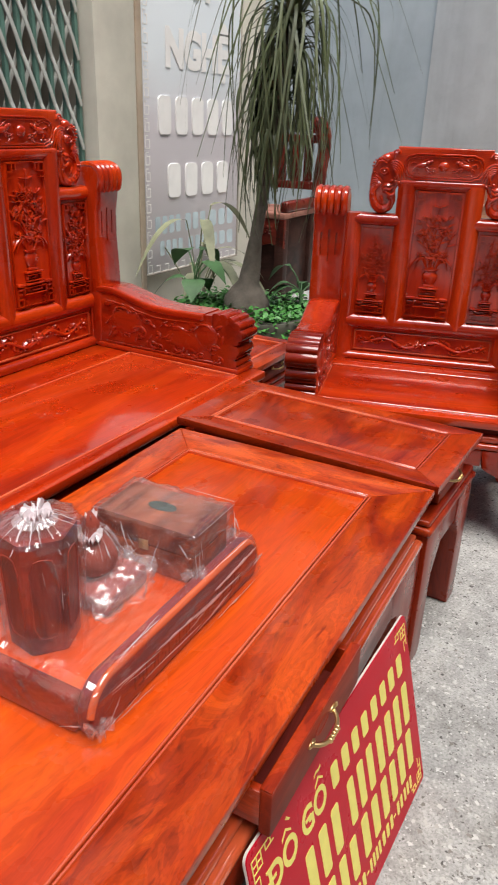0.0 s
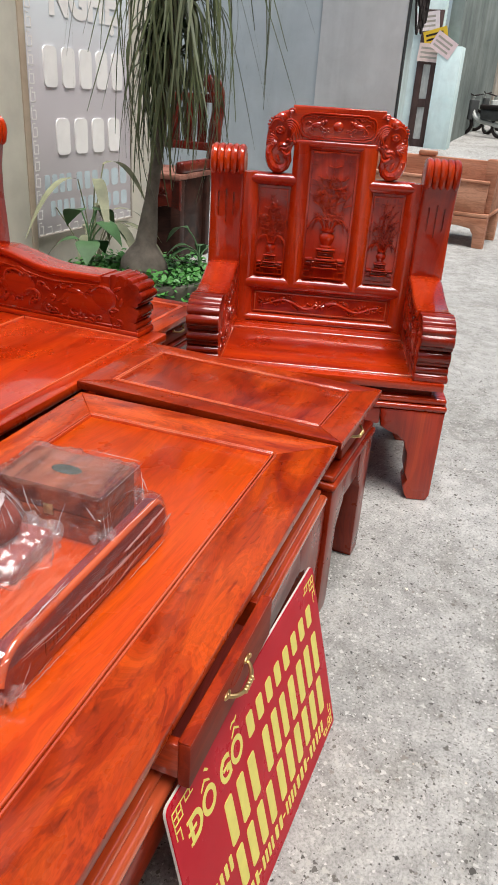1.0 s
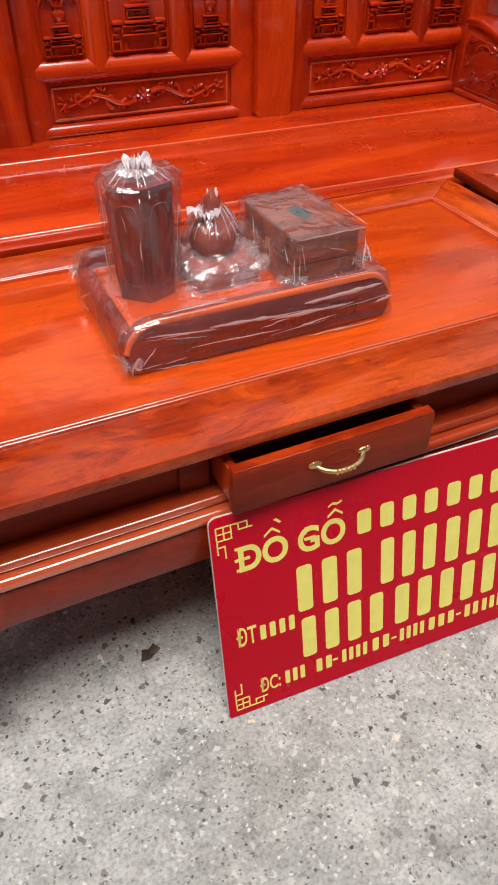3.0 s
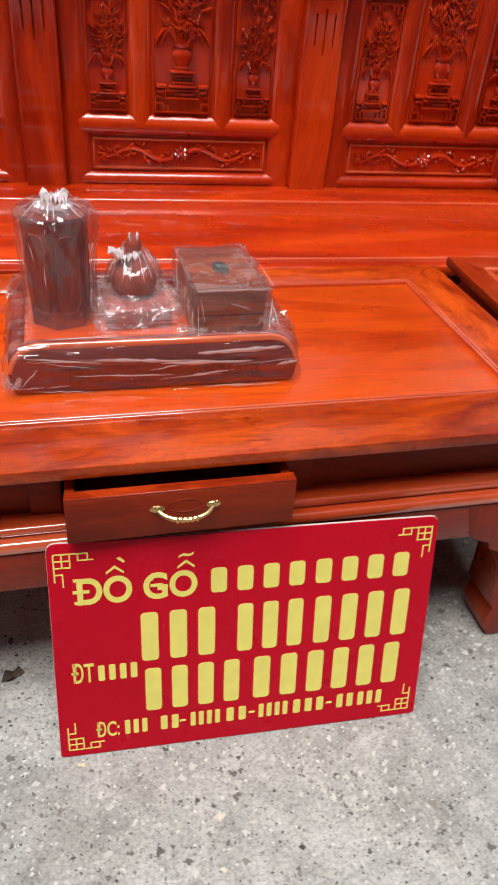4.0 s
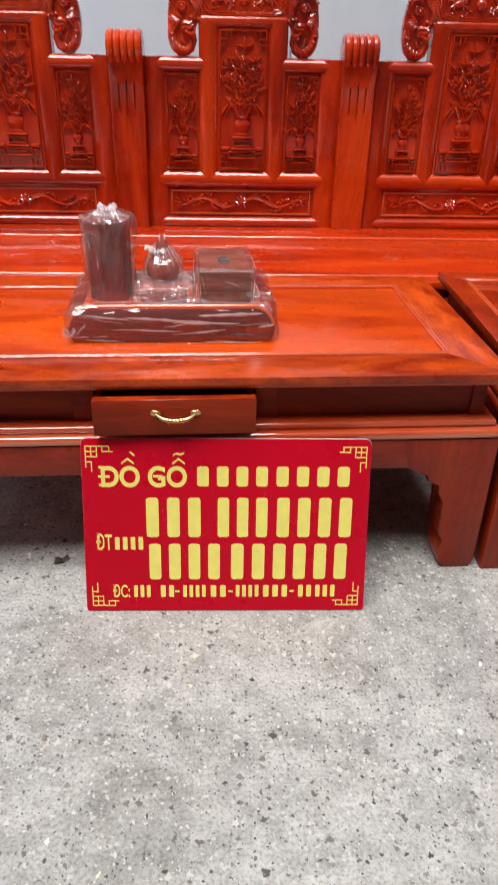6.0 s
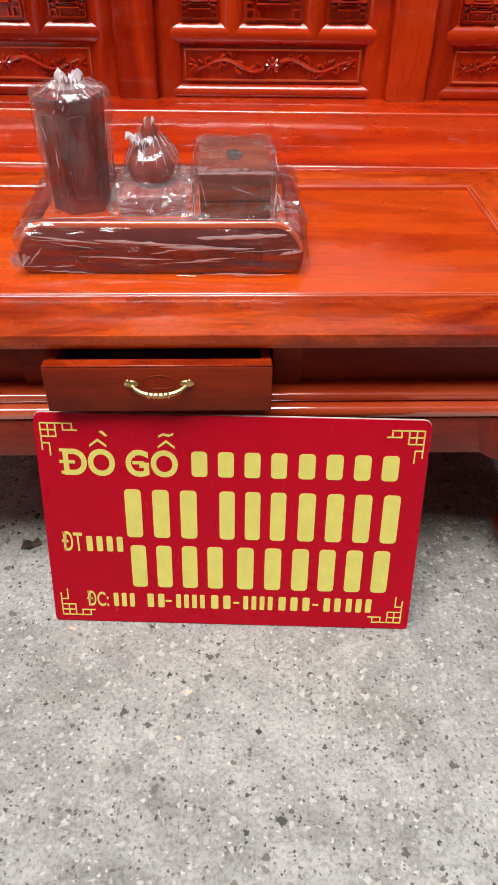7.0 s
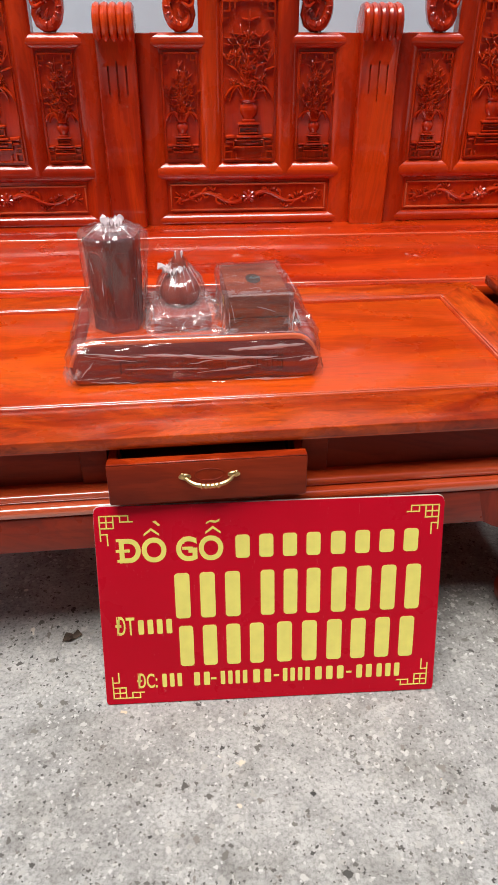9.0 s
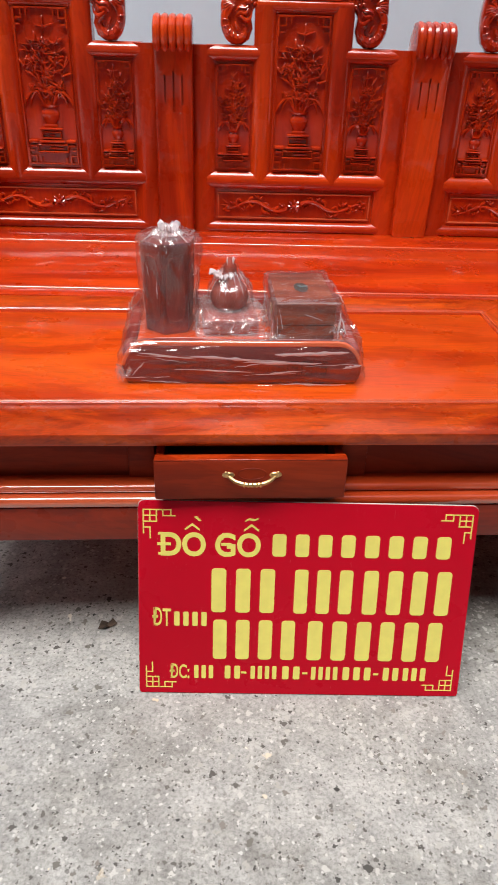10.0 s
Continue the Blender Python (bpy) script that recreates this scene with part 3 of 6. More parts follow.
    ridge([(0.212, 1.055), (0.204, 1.04), (0.2, 1.034)], 0.005, -0.024)
    return bm


CREST = [(0.145, 1.075), (0.165, 1.12), (0.178, 1.17), (0.176, 1.21), (0.165, 1.222), (0.165, 1.243)]


def pillow(x0, x1, z0, z1, along, y_edge=-0.0175, y_mid=-0.032, n=12):
    """A frame member with a softly rounded face; along: the axis it runs on."""
    a0, a1 = (x0, x1) if along == "z" else (z0, z1)
    face = []
    for i in range(n + 1):
        u = -1 + 2 * i / n
        face.append(((a0 + a1) / 2 + u * (a1 - a0) / 2, y_edge + (y_mid - y_edge) * (1 - abs(u) ** 2.6)))
    face = [(a0, 0.03)] + face + [(a1, 0.03)]
    if along == "z":
        return prism(B(), face, z0, z1, "xy")
    return prism(B(), [(y, z) for z, y in face], x0, x1, "yz")


def back_parts(seat, mid):
    """The meshes of one back module about its own middle, as (name, bmesh, material, label)."""
    P = []
    for sx in (-1, 1):
        P.append(("stile", pillow(*sorted((sx * 0.272, sx * 0.353)), seat, 0.999, "z"), WZ, ""))
        P.append(("stile", pillow(*sorted((sx * 0.088, sx * 0.152)), 0.6, 1.1, "z", -0.0175, -0.033), WZ, ""))
        P.append(("rail", pillow(*sorted((sx * 0.13, sx * 0.298)), 0.938, 1.0, "x", -0.017, -0.0315), WX, ""))
        P.append(("panel", box(B(), *sorted((sx * 0.145, sx * 0.28)), -0.013, 0.02, 0.61, 0.95, 0), CARVED, ""))
        P.append(("carving", bouquet(sx * 0.212, mid + 0.066, 0.113, 0.867 - mid, -0.013, 3 + sx), CARVED, "carved vase of flowers"))
        P.append(("elephant_ornament", elephant(sx), CARVED, "carved elephant head with hanging trunk"))
    P.append(("panel", box(B(), -0.095, 0.095, -0.015, 0.02, 0.61, 1.1, 0), CARVED, ""))
    P.append(("carving", bouquet(0, mid + 0.066, 0.168, 1.011 - mid, -0.015, 11), CARVED, "carved vase of flowers on a stand"))
    P.append(("rail", pillow(-0.298, 0.298, mid, mid + 0.061, "x", -0.017, -0.0325), WX, ""))
    P.append(("rail", pillow(-0.298, 0.298, seat, seat + 0.038, "x", -0.017, -0.0315), WX, ""))
    P.append(("panel", box(B(), -0.345, 0.345, -0.010, 0.02, seat + 0.03, mid + 0.008, 0), CARVED, ""))
    b = B()
    lo, hi = seat + 0.046, mid - 0.012
    for x0, x1, z0, z1 in ((-0.262, 0.262, hi - 0.006, hi), (-0.262, 0.262, lo, lo + 0.006), (-0.262, -0.256, lo + 0.006, hi - 0.006), (0.256, 0.262, lo + 0.006, hi - 0.006)):
        box(b, x0, x1, -0.017, 0.0, z0, z1, 0.0025, 2)
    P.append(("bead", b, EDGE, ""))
    P.append(("carving", vine(0, (lo + hi) / 2, 0.5, (hi - lo) * 0.82, -0.010), CARVED, "carved scrolling vine"))
    P.append(("rail", box(B(), -0.15, 0.15, -0.028, 0.03, 1.082, 1.122, 0.012, 3), WX, ""))
    b = prism(B(), [(-x, z) for x, z in CREST] + CREST[::-1], -0.02, 0.032, "xz", 0.008, 3)
    P.append(("crest", b, WX, "shaped crest board"))
    b = B()
    for grow, thick in ((0.0, 0.0034), (-0.008, 0.0022)):
        ring = []
        for qx, qz in ((1, -1), (1, 1), (-1, 1), (-1, -1)):
            cx, cz = qx * (0.136 + grow), 1.172 + qz * (0.046 + grow)
            lobe = [(cx - qx * 0.034, cz), (cx - qx * 0.026, cz - qz * 0.006), (cx - qx * 0.012, cz - qz * 0.008), (cx - qx * 0.006, cz - qz * 0.016), (cx, cz - qz * 0.026)]
            ring += lobe if qx * qz < 0 else lobe[::-1]
        tube(b, [Vector((x, -0.0215, z)) for x, z in ring + ring[:2]], thick, 6)
    blob(b, (0, -0.02, 1.175), (0.019, 0.012, 0.019))
    for sx in (-1, 1):
        def Q(x, z, y=-0.0215):
            return Vector((sx * x, y, 1.173 + z))

        def stroke(pts, r):
            path = smooth_path([Q(x, z) for x, z in pts], 4)
            tube(b, path, [r * (0.4 + 0.6 * math.sin(math.pi * min(1, 0.15 + i / (len(path) - 1)))) for i in range(len(path))], 6)
        blob(b, Q(0.077, 0.004), (0.021, 0.007, 0.0105), pose(0, 0, 0, 0, sx * 14, 0), 10, 7)
        blob(b, Q(0.058, 0.0125), (0.009, 0.0065, 0.0105), pose(0, 0, 0, 0, -sx * 30, 0), 9, 6)
        blob(b, Q(0.047, 0.019), (0.0085, 0.0062, 0.006), pose(0, 0, 0, 0, sx * 25, 0), 9, 6)
        for pts in (((0.062, 0.0), (0.052, -0.008), (0.044, -0.006)), ((0.066, -0.002), (0.06, -0.014), (0.053, -0.02)), ((0.088, -0.002), (0.094, -0.012), (0.088, -0.022)), ((0.092, 0.0), (0.103, -0.008), (0.108, -0.018))):
            stroke(pts, 0.0034)
        stroke(((0.096, 0.009), (0.107, 0.014), (0.114, 0.008), (0.112, 0.0)), 0.003)
        for t in range(5):
            stroke(((0.057 + 0.004 * t, 0.024 - 0.002 * t), (0.063 + 0.005 * t, 0.027 - 0.003 * t), (0.066 + 0.006 * t, 0.02 - 0.002 * t)), 0.0021)
        rng = random.Random(6)
        for t in range(16):
            x, z = rng.uniform(0.026, 0.112), rng.choice((rng.uniform(-0.034, -0.024), rng.uniform(0.027, 0.034), rng.uniform(-0.03, 0.034) if t % 4 == 0 else 0.031))
            stroke(((x, z), (x + 0.004, z + rng.uniform(-0.004, 0.004)), (x + 0.009, z)), 0.0021)
        for t in range(4):
            x = 0.03 + 0.011 * (t % 2)
            stroke(((x, -0.012 - 0.005 * t), (x + 0.006, -0.008 - 0.005 * t), (x + 0.011, -0.013 - 0.005 * t)), 0.0022)
    P.append(("carving", b, CARVED, "carved plaque with a ball between two beasts"))
    return P


def post_outline(seat):
    return [(-0.055, seat), (-0.062, 0.55), (-0.066, 0.64), (-0.062, 0.74), (-0.056, 0.84), (-0.058, 0.93), (-0.07, 1.0), (-0.08, 1.04), (-0.075, 1.072), (-0.055, 1.088), (-0.02, 1.092), (0.02, 1.084), (0.045, 1.06), (0.05, 1.02), (0.042, 0.95), (0.04, 0.8), (0.045, seat)]


def carve(body, tool):
    """Cut the shape of one mesh out of another."""
    obs = []
    for bm in (body, tool):
        bmesh.ops.recalc_face_normals(bm, faces=bm.faces[:])
        me = bpy.data.meshes.new("cut")
        bm.to_mesh(me)
        bm.free()
        obs.append(bpy.data.objects.new("cut", me))
        bpy.context.scene.collection.objects.link(obs[-1])
    md = obs[0].modifiers.new("cut", "BOOLEAN")
    md.object, md.operation, md.solver = obs[1], "DIFFERENCE", "EXACT"
    dg = bpy.context.evaluated_depsgraph_get()
    out = B()
    out.from_mesh(obs[0].evaluated_get(dg).to_mesh())
    for ob in obs:
        me = ob.data
        bpy.data.objects.remove(ob)
        bpy.data.meshes.remove(me)
    return out


def post_parts(seat):
    body, slits = prism(B(), post_outline(seat), -0.059, 0.059, "yz", 0.009, 3), B()
    for k in (-1, 0, 1):
        lo, hi = 0.82 + 0.025 * abs(k), 0.945 - 0.012 * abs(k)
        prism(slits, [(k * 0.027 - 0.0028, hi), (k * 0.027 - 0.0028, lo + 0.012), (k * 0.027, lo), (k * 0.027 + 0.0028, lo + 0.012), (k * 0.027 + 0.0028, hi)], -0.1, -0.047, "xz")
    P = [("post", carve(body, slits), WZ, "curved post with a fluted scroll head and three cut slits")]
    b = B()
    head = smooth_path([(0, y, z) for y, z in ((-0.071, 1.0), (-0.08, 1.04), (-0.075, 1.072), (-0.055, 1.088), (-0.02, 1.092), (0.02, 1.084))], 3)
    for k in range(5):
        x = (k - 2) * 0.0235
        tube(b, [p + Vector((x, 0, 0)) for p in head], [0.004] + [0.0125] * (len(head) - 2) + [0.004], 8)
    P.append(("fluting", b, WZ, ""))
    return P


def rolls(nodes, fat=0.55, n=6):
    """An outline that bulges outwards between neighbouring nodes, like a row of rolls."""
    out = []
    for (y0, z0), (y1, z1) in zip(nodes, nodes[1:]):
        dy, dz = y1 - y0, z1 - z0
        for j in range(n):
            u = j / n
            q = fat * 2 * math.sqrt(u * (1 - u)) * 0.5
            out.append((y0 + dy * u + dz * q, z0 + dz * u - dy * q))
    return out + [nodes[-1]]


def arm_parts(depth, seat):
    """One armrest about its own middle line; depth: to its front end."""
    f = -depth
    top = [(-0.04, 0.69), (-0.12, 0.692), (-0.2, 0.672), (-0.28, 0.652), (-0.36, 0.646), (f + 0.15, 0.65)]
    top = [(p.y, p.z) for p in smooth_path([(0, *q) for q in top], 3)]
    front = rolls([(f + 0.118, 0.652), (f + 0.088, 0.657), (f + 0.058, 0.652), (f + 0.03, 0.64), (f + 0.008, 0.61), (f + 0.012, 0.565), (f + 0.03, 0.548), (f + 0.018, 0.505), (f + 0.032, 0.488), (f + 0.02, seat + 0.03), (f + 0.02, seat)], 0.6)
    P = [("armrest", prism(B(), top + [(f + 0.118, 0.652), (f + 0.118, seat), (-0.04, seat)], -0.05, 0.05, "yz", 0.004, 2), ARM, "wavy armrest")]
    P.append(("scroll_end", prism(B(), front + [(f + 0.117, seat)], -0.052, 0.052, "yz", 0.0025, 2), SHADED_FRONT, "stacked carved rolls in wood darkened to suggest shade"))
    P.append(("arm_cap", prism(B(), [(y, z + 0.004) for y, z in top] + [(y, z - 0.026) for y, z in top[::-1]], -0.056, 0.056, "yz", 0.01, 3), ARM, ""))
    P.append(("foot_plate", box(B(), -0.055, 0.055, f + 0.01, -0.04, seat - 0.001, seat + 0.022, 0.006, 3), WY, ""))
    for sx in (-1, 1):
        b = B()
        X = sx * 0.05

        def spiral(yc, zc, r, a0, turn, w=0.006, n=16):
            pts = [Vector((X, yc + r * (1 - 0.8 * j / n) * math.cos(a0 + turn * j / n), zc + r * (1 - 0.8 * j / n) * math.sin(a0 + turn * j / n))) for j in range(n + 1)]
            tube(b, pts, [w * (1 - 0.45 * j / n) for j in range(n + 1)], 8, (0, 1.25))
        mid = (f - 0.1) / 2
        blob(b, (X, -0.17, 0.56), (0.007, 0.075, 0.05), pose(0, 0, 0, -10), 14, 8)
        blob(b, (X, mid - 0.06, 0.53), (0.006, 0.09, 0.045), pose(0, 0, 0, 6), 14, 8)
        blob(b, (X, f + 0.14, 0.565), (0.008, 0.05, 0.05), None, 14, 8)
        spiral(-0.15, 0.575, 0.058, 2.6, -4.4)
        spiral(-0.24, 0.52, 0.04, 0.4, 4.6)
        spiral(f + 0.14, 0.57, 0.05, 0.3, 4.8)
        spiral(f + 0.105, 0.505, 0.03, 2.4, -4.8, 0.005)
        spiral(mid - 0.02, 0.5, 0.03, 3.0, 4.4, 0.005)
        for y, z, a, ln in ((-0.1, 0.63, 70, 0.03), (-0.19, 0.625, 110, 0.03), (-0.12, 0.5, 30, 0.026), (mid - 0.02, 0.575, 95, 0.035), (mid - 0.1, 0.585, 80, 0.03), (f + 0.2, 0.5, 120, 0.028), (f + 0.09, 0.61, 60, 0.022), (f + 0.19, 0.6, 110, 0.026), (f + 0.075, 0.56, 10, 0.022)):
            blob(b, (X, y, z), (0.006, ln * 0.35, ln * 0.9), pose(0, 0, 0, a), 8, 6)
        rng = random.Random(40)
        n = max(4, int((-f - 0.14) / 0.055))
        for k in range(n):
            for z in (0.505, 0.555, 0.6):
                y = -0.1 - (-f - 0.17) * (k + rng.uniform(0.1, 0.9)) / n
                z += rng.uniform(-0.012, 0.012) - (0.02 if y < -0.25 else 0)
                spiral(y, z, rng.uniform(0.016, 0.024), rng.uniform(0, 6.28), rng.choice((-4.6, 4.6)), 0.0045, 10)
                for q in range(3):
                    a = rng.uniform(0, 180)
                    blob(b, (X, y + 0.028 * math.cos(radians(a)), z - 0.02 + 0.02 * math.sin(radians(a))), (0.0055, 0.0042, 0.013), pose(0, 0, 0, a + rng.uniform(-30, 30)), 7, 5)
        tube(b, smooth_path([(X, -0.085, 0.64), (X, -0.16, 0.632), (X, -0.25, 0.612), (X, -0.34, 0.603), (X, f + 0.16, 0.612)], 4), 0.0045, 6)
        tube(b, [(X, -0.085, 0.462), (X, f + 0.08, 0.462)], 0.0045, 6)
        P.append(("carving", b, ARM, "carved clouds and leaves"))
    return P


def leg_poly(s, h, w):
    """Bracket foot seen from the front: s, side; h, height; w, outer half width."""
    o = [(0, h), (0, 0.02), (-0.012, 0), (-0.075, 0), (-0.088, 0.02), (-0.094, 0.05), (-0.085, 0.075), (-0.096, 0.1), (-0.098, 0.17), (-0.11, 0.195), (-0.115, 0.215), (-0.14, 0.235), (-0.17, 0.245), (-0.2, 0.262), (-0.21, h)]
    return [(s * (w + x), z) for x, z in o][::s]


def heights(bm, knots):
    """Move the heights of a mesh by pairs of (drawn height, true height)."""
    a, b = [k[0] for k in knots], [k[1] for k in knots]
    for v in bm.verts:
        v.co.z = float(np.interp(v.co.z, a, b)) + min(0, v.co.z - a[0]) + max(0, v.co.z - a[-1])
    return bm


def sofa(name, m, modules, pitch, depth, seat, k, back_z, post_z, arm_z, label, group, rear=0.188, end=0.0, arm_depth=0.0, lip=0.055):
    root = thing(name, m, label, "bench" if modules > 1 else "chair", group)
    cols = [(i - (modules - 1) / 2) * pitch for i in range(modules)]
    x1 = modules * pitch / 2 + 0.062 - end
    first = {}

    def place(key, make, mats, knots):
        if key not in first:
            first[key] = [part(nm, heights(bm, knots), mt, root, lb) for nm, bm, mt, lb in make()]
            for ob in first[key]:
                ob.matrix_basis = mats
        else:
            for ob in first[key]:
                share(ob.name.split(".")[0], ob, root, mats)
    for c in cols:
        place("back", lambda: back_parts(0.431, 0.576), Matrix.Translation((c, 0, 0)) @ Matrix.Diagonal((k, 1, 1, 1)), back_z)
    for i in range(modules + 1):
        x = (i - modules / 2) * pitch
        place("post", lambda: post_parts(0.431), Matrix.Translation((max(-x1 + 0.06, min(x1 - 0.06, x)), 0, 0)), post_z)
    for s in (-1, 1):
        place("arm", lambda: arm_parts(arm_depth or depth, 0.431), Matrix.Translation((s * (x1 - 0.066), 0, 0)), arm_z)
    # seat: framed panel, waist, moulding, aprons, feet
    xs, f = x1 - 0.02, -depth
    part("seat_board", box(B(), -xs, xs, f, f + lip, seat - 0.028, seat, 0.006), WX, root)
    part("seat_board", box(B(), -xs, xs, -rear, 0.03, seat - 0.028, seat - 0.001, 0.004), WX, root)
    part("seat_panel", box(B(), -xs + 0.1, xs - 0.1, f + lip + 0.002, -rear - 0.002, seat - 0.028, seat - 0.005, 0.003), WX, root)
    for s in (-1, 1):
        part("seat_board", box(B(), *sorted((s * xs, s * (xs - 0.098))), f + lip, -rear, seat - 0.028, seat - 0.001, 0.004), WY, root)
    b = B()
    for y in (f + lip + 0.001, -rear - 0.003):
        box(b, -xs + 0.1, xs - 0.1, y - 0.0045, y + 0.0045, seat - 0.01, seat + 0.0035, 0.0043, 4)
    for sx in (-1, 1):
        box(b, sx * (xs - 0.1) - 0.003, sx * (xs - 0.1) + 0.003, f + lip + 0.006, -rear - 0.008, seat - 0.01, seat + 0.002, 0.0028, 3)
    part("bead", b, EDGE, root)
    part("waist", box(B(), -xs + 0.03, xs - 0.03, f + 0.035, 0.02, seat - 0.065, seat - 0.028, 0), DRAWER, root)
    b = box(B(), -x1, x1, f + 0.012, 0.03, seat - 0.078, seat - 0.055, 0.009, 3)
    box(b, -x1 - 0.004, x1 + 0.004, f + 0.004, 0.03, seat - 0.1, seat - 0.079, 0.009, 3)
    part("moulding", b, WX, root)
    h = seat - 0.1
    for s in (-1, 1):
        part("leg", prism(B(), leg_poly(s, h, x1), f + 0.006, f + 0.115, "xz", 0.008, 2), WZ, root)
        part("leg", prism(B(), leg_poly(s, h, x1), -0.08, 0.03, "xz", 0.008, 2), WZ, root)
        part("side_apron", box(B(), *sorted((s * x1, s * (x1 - 0.03))), f + 0.115, -0.08, h - 0.07, h, 0.004), WY, root)
    # Unseen deep rear apron, added to block light from behind the seat.
    part("apron", box(B(), -x1 + 0.205, x1 - 0.205, 0.0, 0.025, 0.04, h, 0.006), WX, root)
    part("apron", box(B(), -x1 + 0.205, x1 - 0.205, f + 0.012, f + 0.04, h - 0.06, h, 0.006), WX, root)
    return root


BENCH_Z = [(0.431, 0.458), (0.576, 0.606), (0.637, 0.660), (0.938, 0.988), (1.0, 1.031), (1.082, 1.125), (1.122, 1.154), (1.243, 1.266)]
CHAIR_Z = [(0.431, 0.422), (0.576, 0.55), (0.637, 0.60), (0.938, 0.925), (1.0, 0.967), (1.082, 1.058), (1.122, 1.085), (1.243, 1.191)]
bench = sofa("sofa_bench", pose(0.0224, 1.62, 0, 0, 0, 1.96), 3, 0.8, 0.705, 0.464, 1.0, BENCH_Z, [(0.431, 0.464), (1.105, 1.112)], [(0.431, 0.464), (0.646, 0.647), (0.69, 0.686)], "glossy red carved wooden three-seat bench with elephant ornaments", "carved sofa set", end=0.066, arm_depth=0.66)
chair = sofa("armchair", pose(1.76, 0.593, 0, 0, 0, -72), 1, 0.743, 0.555, 0.428, 0.965, CHAIR_Z, [(0.431, 0.428), (1.105, 1.057)], [(0.431, 0.428), (0.69, 0.652)], "glossy red carved wooden armchair with high panelled back", "carved sofa set", 0.12)


def framed_top(root, x0, x1, y0, y1, z, fx, fy0, fy1, thick, fam, panel=None):
    """A framed table top: mitred boards, sunk panel and bead. Grain runs along each board."""
    WX, WY, WZ = panel or fam
    FX, FY, FZ = fam
    a = [(x0, y0), (x1, y0), (x1 - fx, y0 + fy0), (x0 + fx, y0 + fy0)]
    c = [(x0 + fx, y1 - fy1), (x1 - fx, y1 - fy1), (x1, y1), (x0, y1)]
    d = [(x0, y0), (x0 + fx, y0 + fy0), (x0 + fx, y1 - fy1), (x0, y1)]
    e = [(x1 - fx, y0 + fy0), (x1, y0), (x1, y1), (x1 - fx, y1 - fy1)]
    for poly, mt in ((a, FX), (c, FX), (d, FY), (e, FY)):
        part("frame_board", prism(B(), poly, z - thick, z, "xy", 0.0025, 2), mt, root)
    q = 0.0015
    part("top_panel", box(B(), x0 + fx + q, x1 - fx - q, y0 + fy0 + q, y1 - fy1 - q, z - thick, z - 0.005, 0.002), WX, root)
    for nm, dims, mt in (("bead", (x0 + fx - 0.003, x1 - fx + 0.003, y0 + fy0 - 0.003, y0 + fy0 + 0.003), WX), ("bead", (x0 + fx - 0.003, x1 - fx + 0.003, y1 - fy1 - 0.003, y1 - fy1 + 0.003), WX),
                         ("bead", (x0 + fx - 0.003, x0 + fx + 0.003, y0 + fy0 + 0.003, y1 - fy1 - 0.003), WY), ("bead", (x1 - fx - 0.003, x1 - fx + 0.003, y0 + fy0 + 0.003, y1 - fy1 - 0.003), WY)):
        b = B()
        x0b, x1b, y0b, y1b = dims
        for o in (-0.0036, 0.0036):
            ox, oy = (0, o) if mt is WX else (o, 0)
            box(b, x0b + ox + (0 if oy else 0.0006), x1b + ox - (0 if oy else 0.0006), y0b + oy + (0.0006 if oy else 0), y1b + oy - (0.0006 if oy else 0), z - 0.01, z + 0.0028, 0.0023, 3)
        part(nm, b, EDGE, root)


def handle(parent, m):
    b = B()
    path = smooth_path([(-0.04, 0, 0.004), (-0.031, -0.010, 0.001), (-0.018, -0.016, -0.0015), (0, -0.018, -0.0025), (0.018, -0.016, -0.0015), (0.031, -0.010, 0.001), (0.04, 0, 0.004)], 4)
    tube(b, path, [0.003 + 0.0009 * math.sin(math.pi * i / (len(path) - 1)) for i in range(len(path))], 8)
    for s in (-1, 1):
        blob(b, (s * 0.04, 0, 0.006), (0.011, 0.004, 0.006))
        blob(b, (s * 0.044, -0.003, 0.01), (0.004, 0.003, 0.005))
    for k in range(-2, 3):
        blob(b, (k * 0.007, -0.018, -0.0025), (0.0026, 0.0048, 0.0052), None, 6, 5)
    ob = part("handle", b, BRASS, parent, "curved brass pull handle")
    ob.matrix_basis = m
    return ob


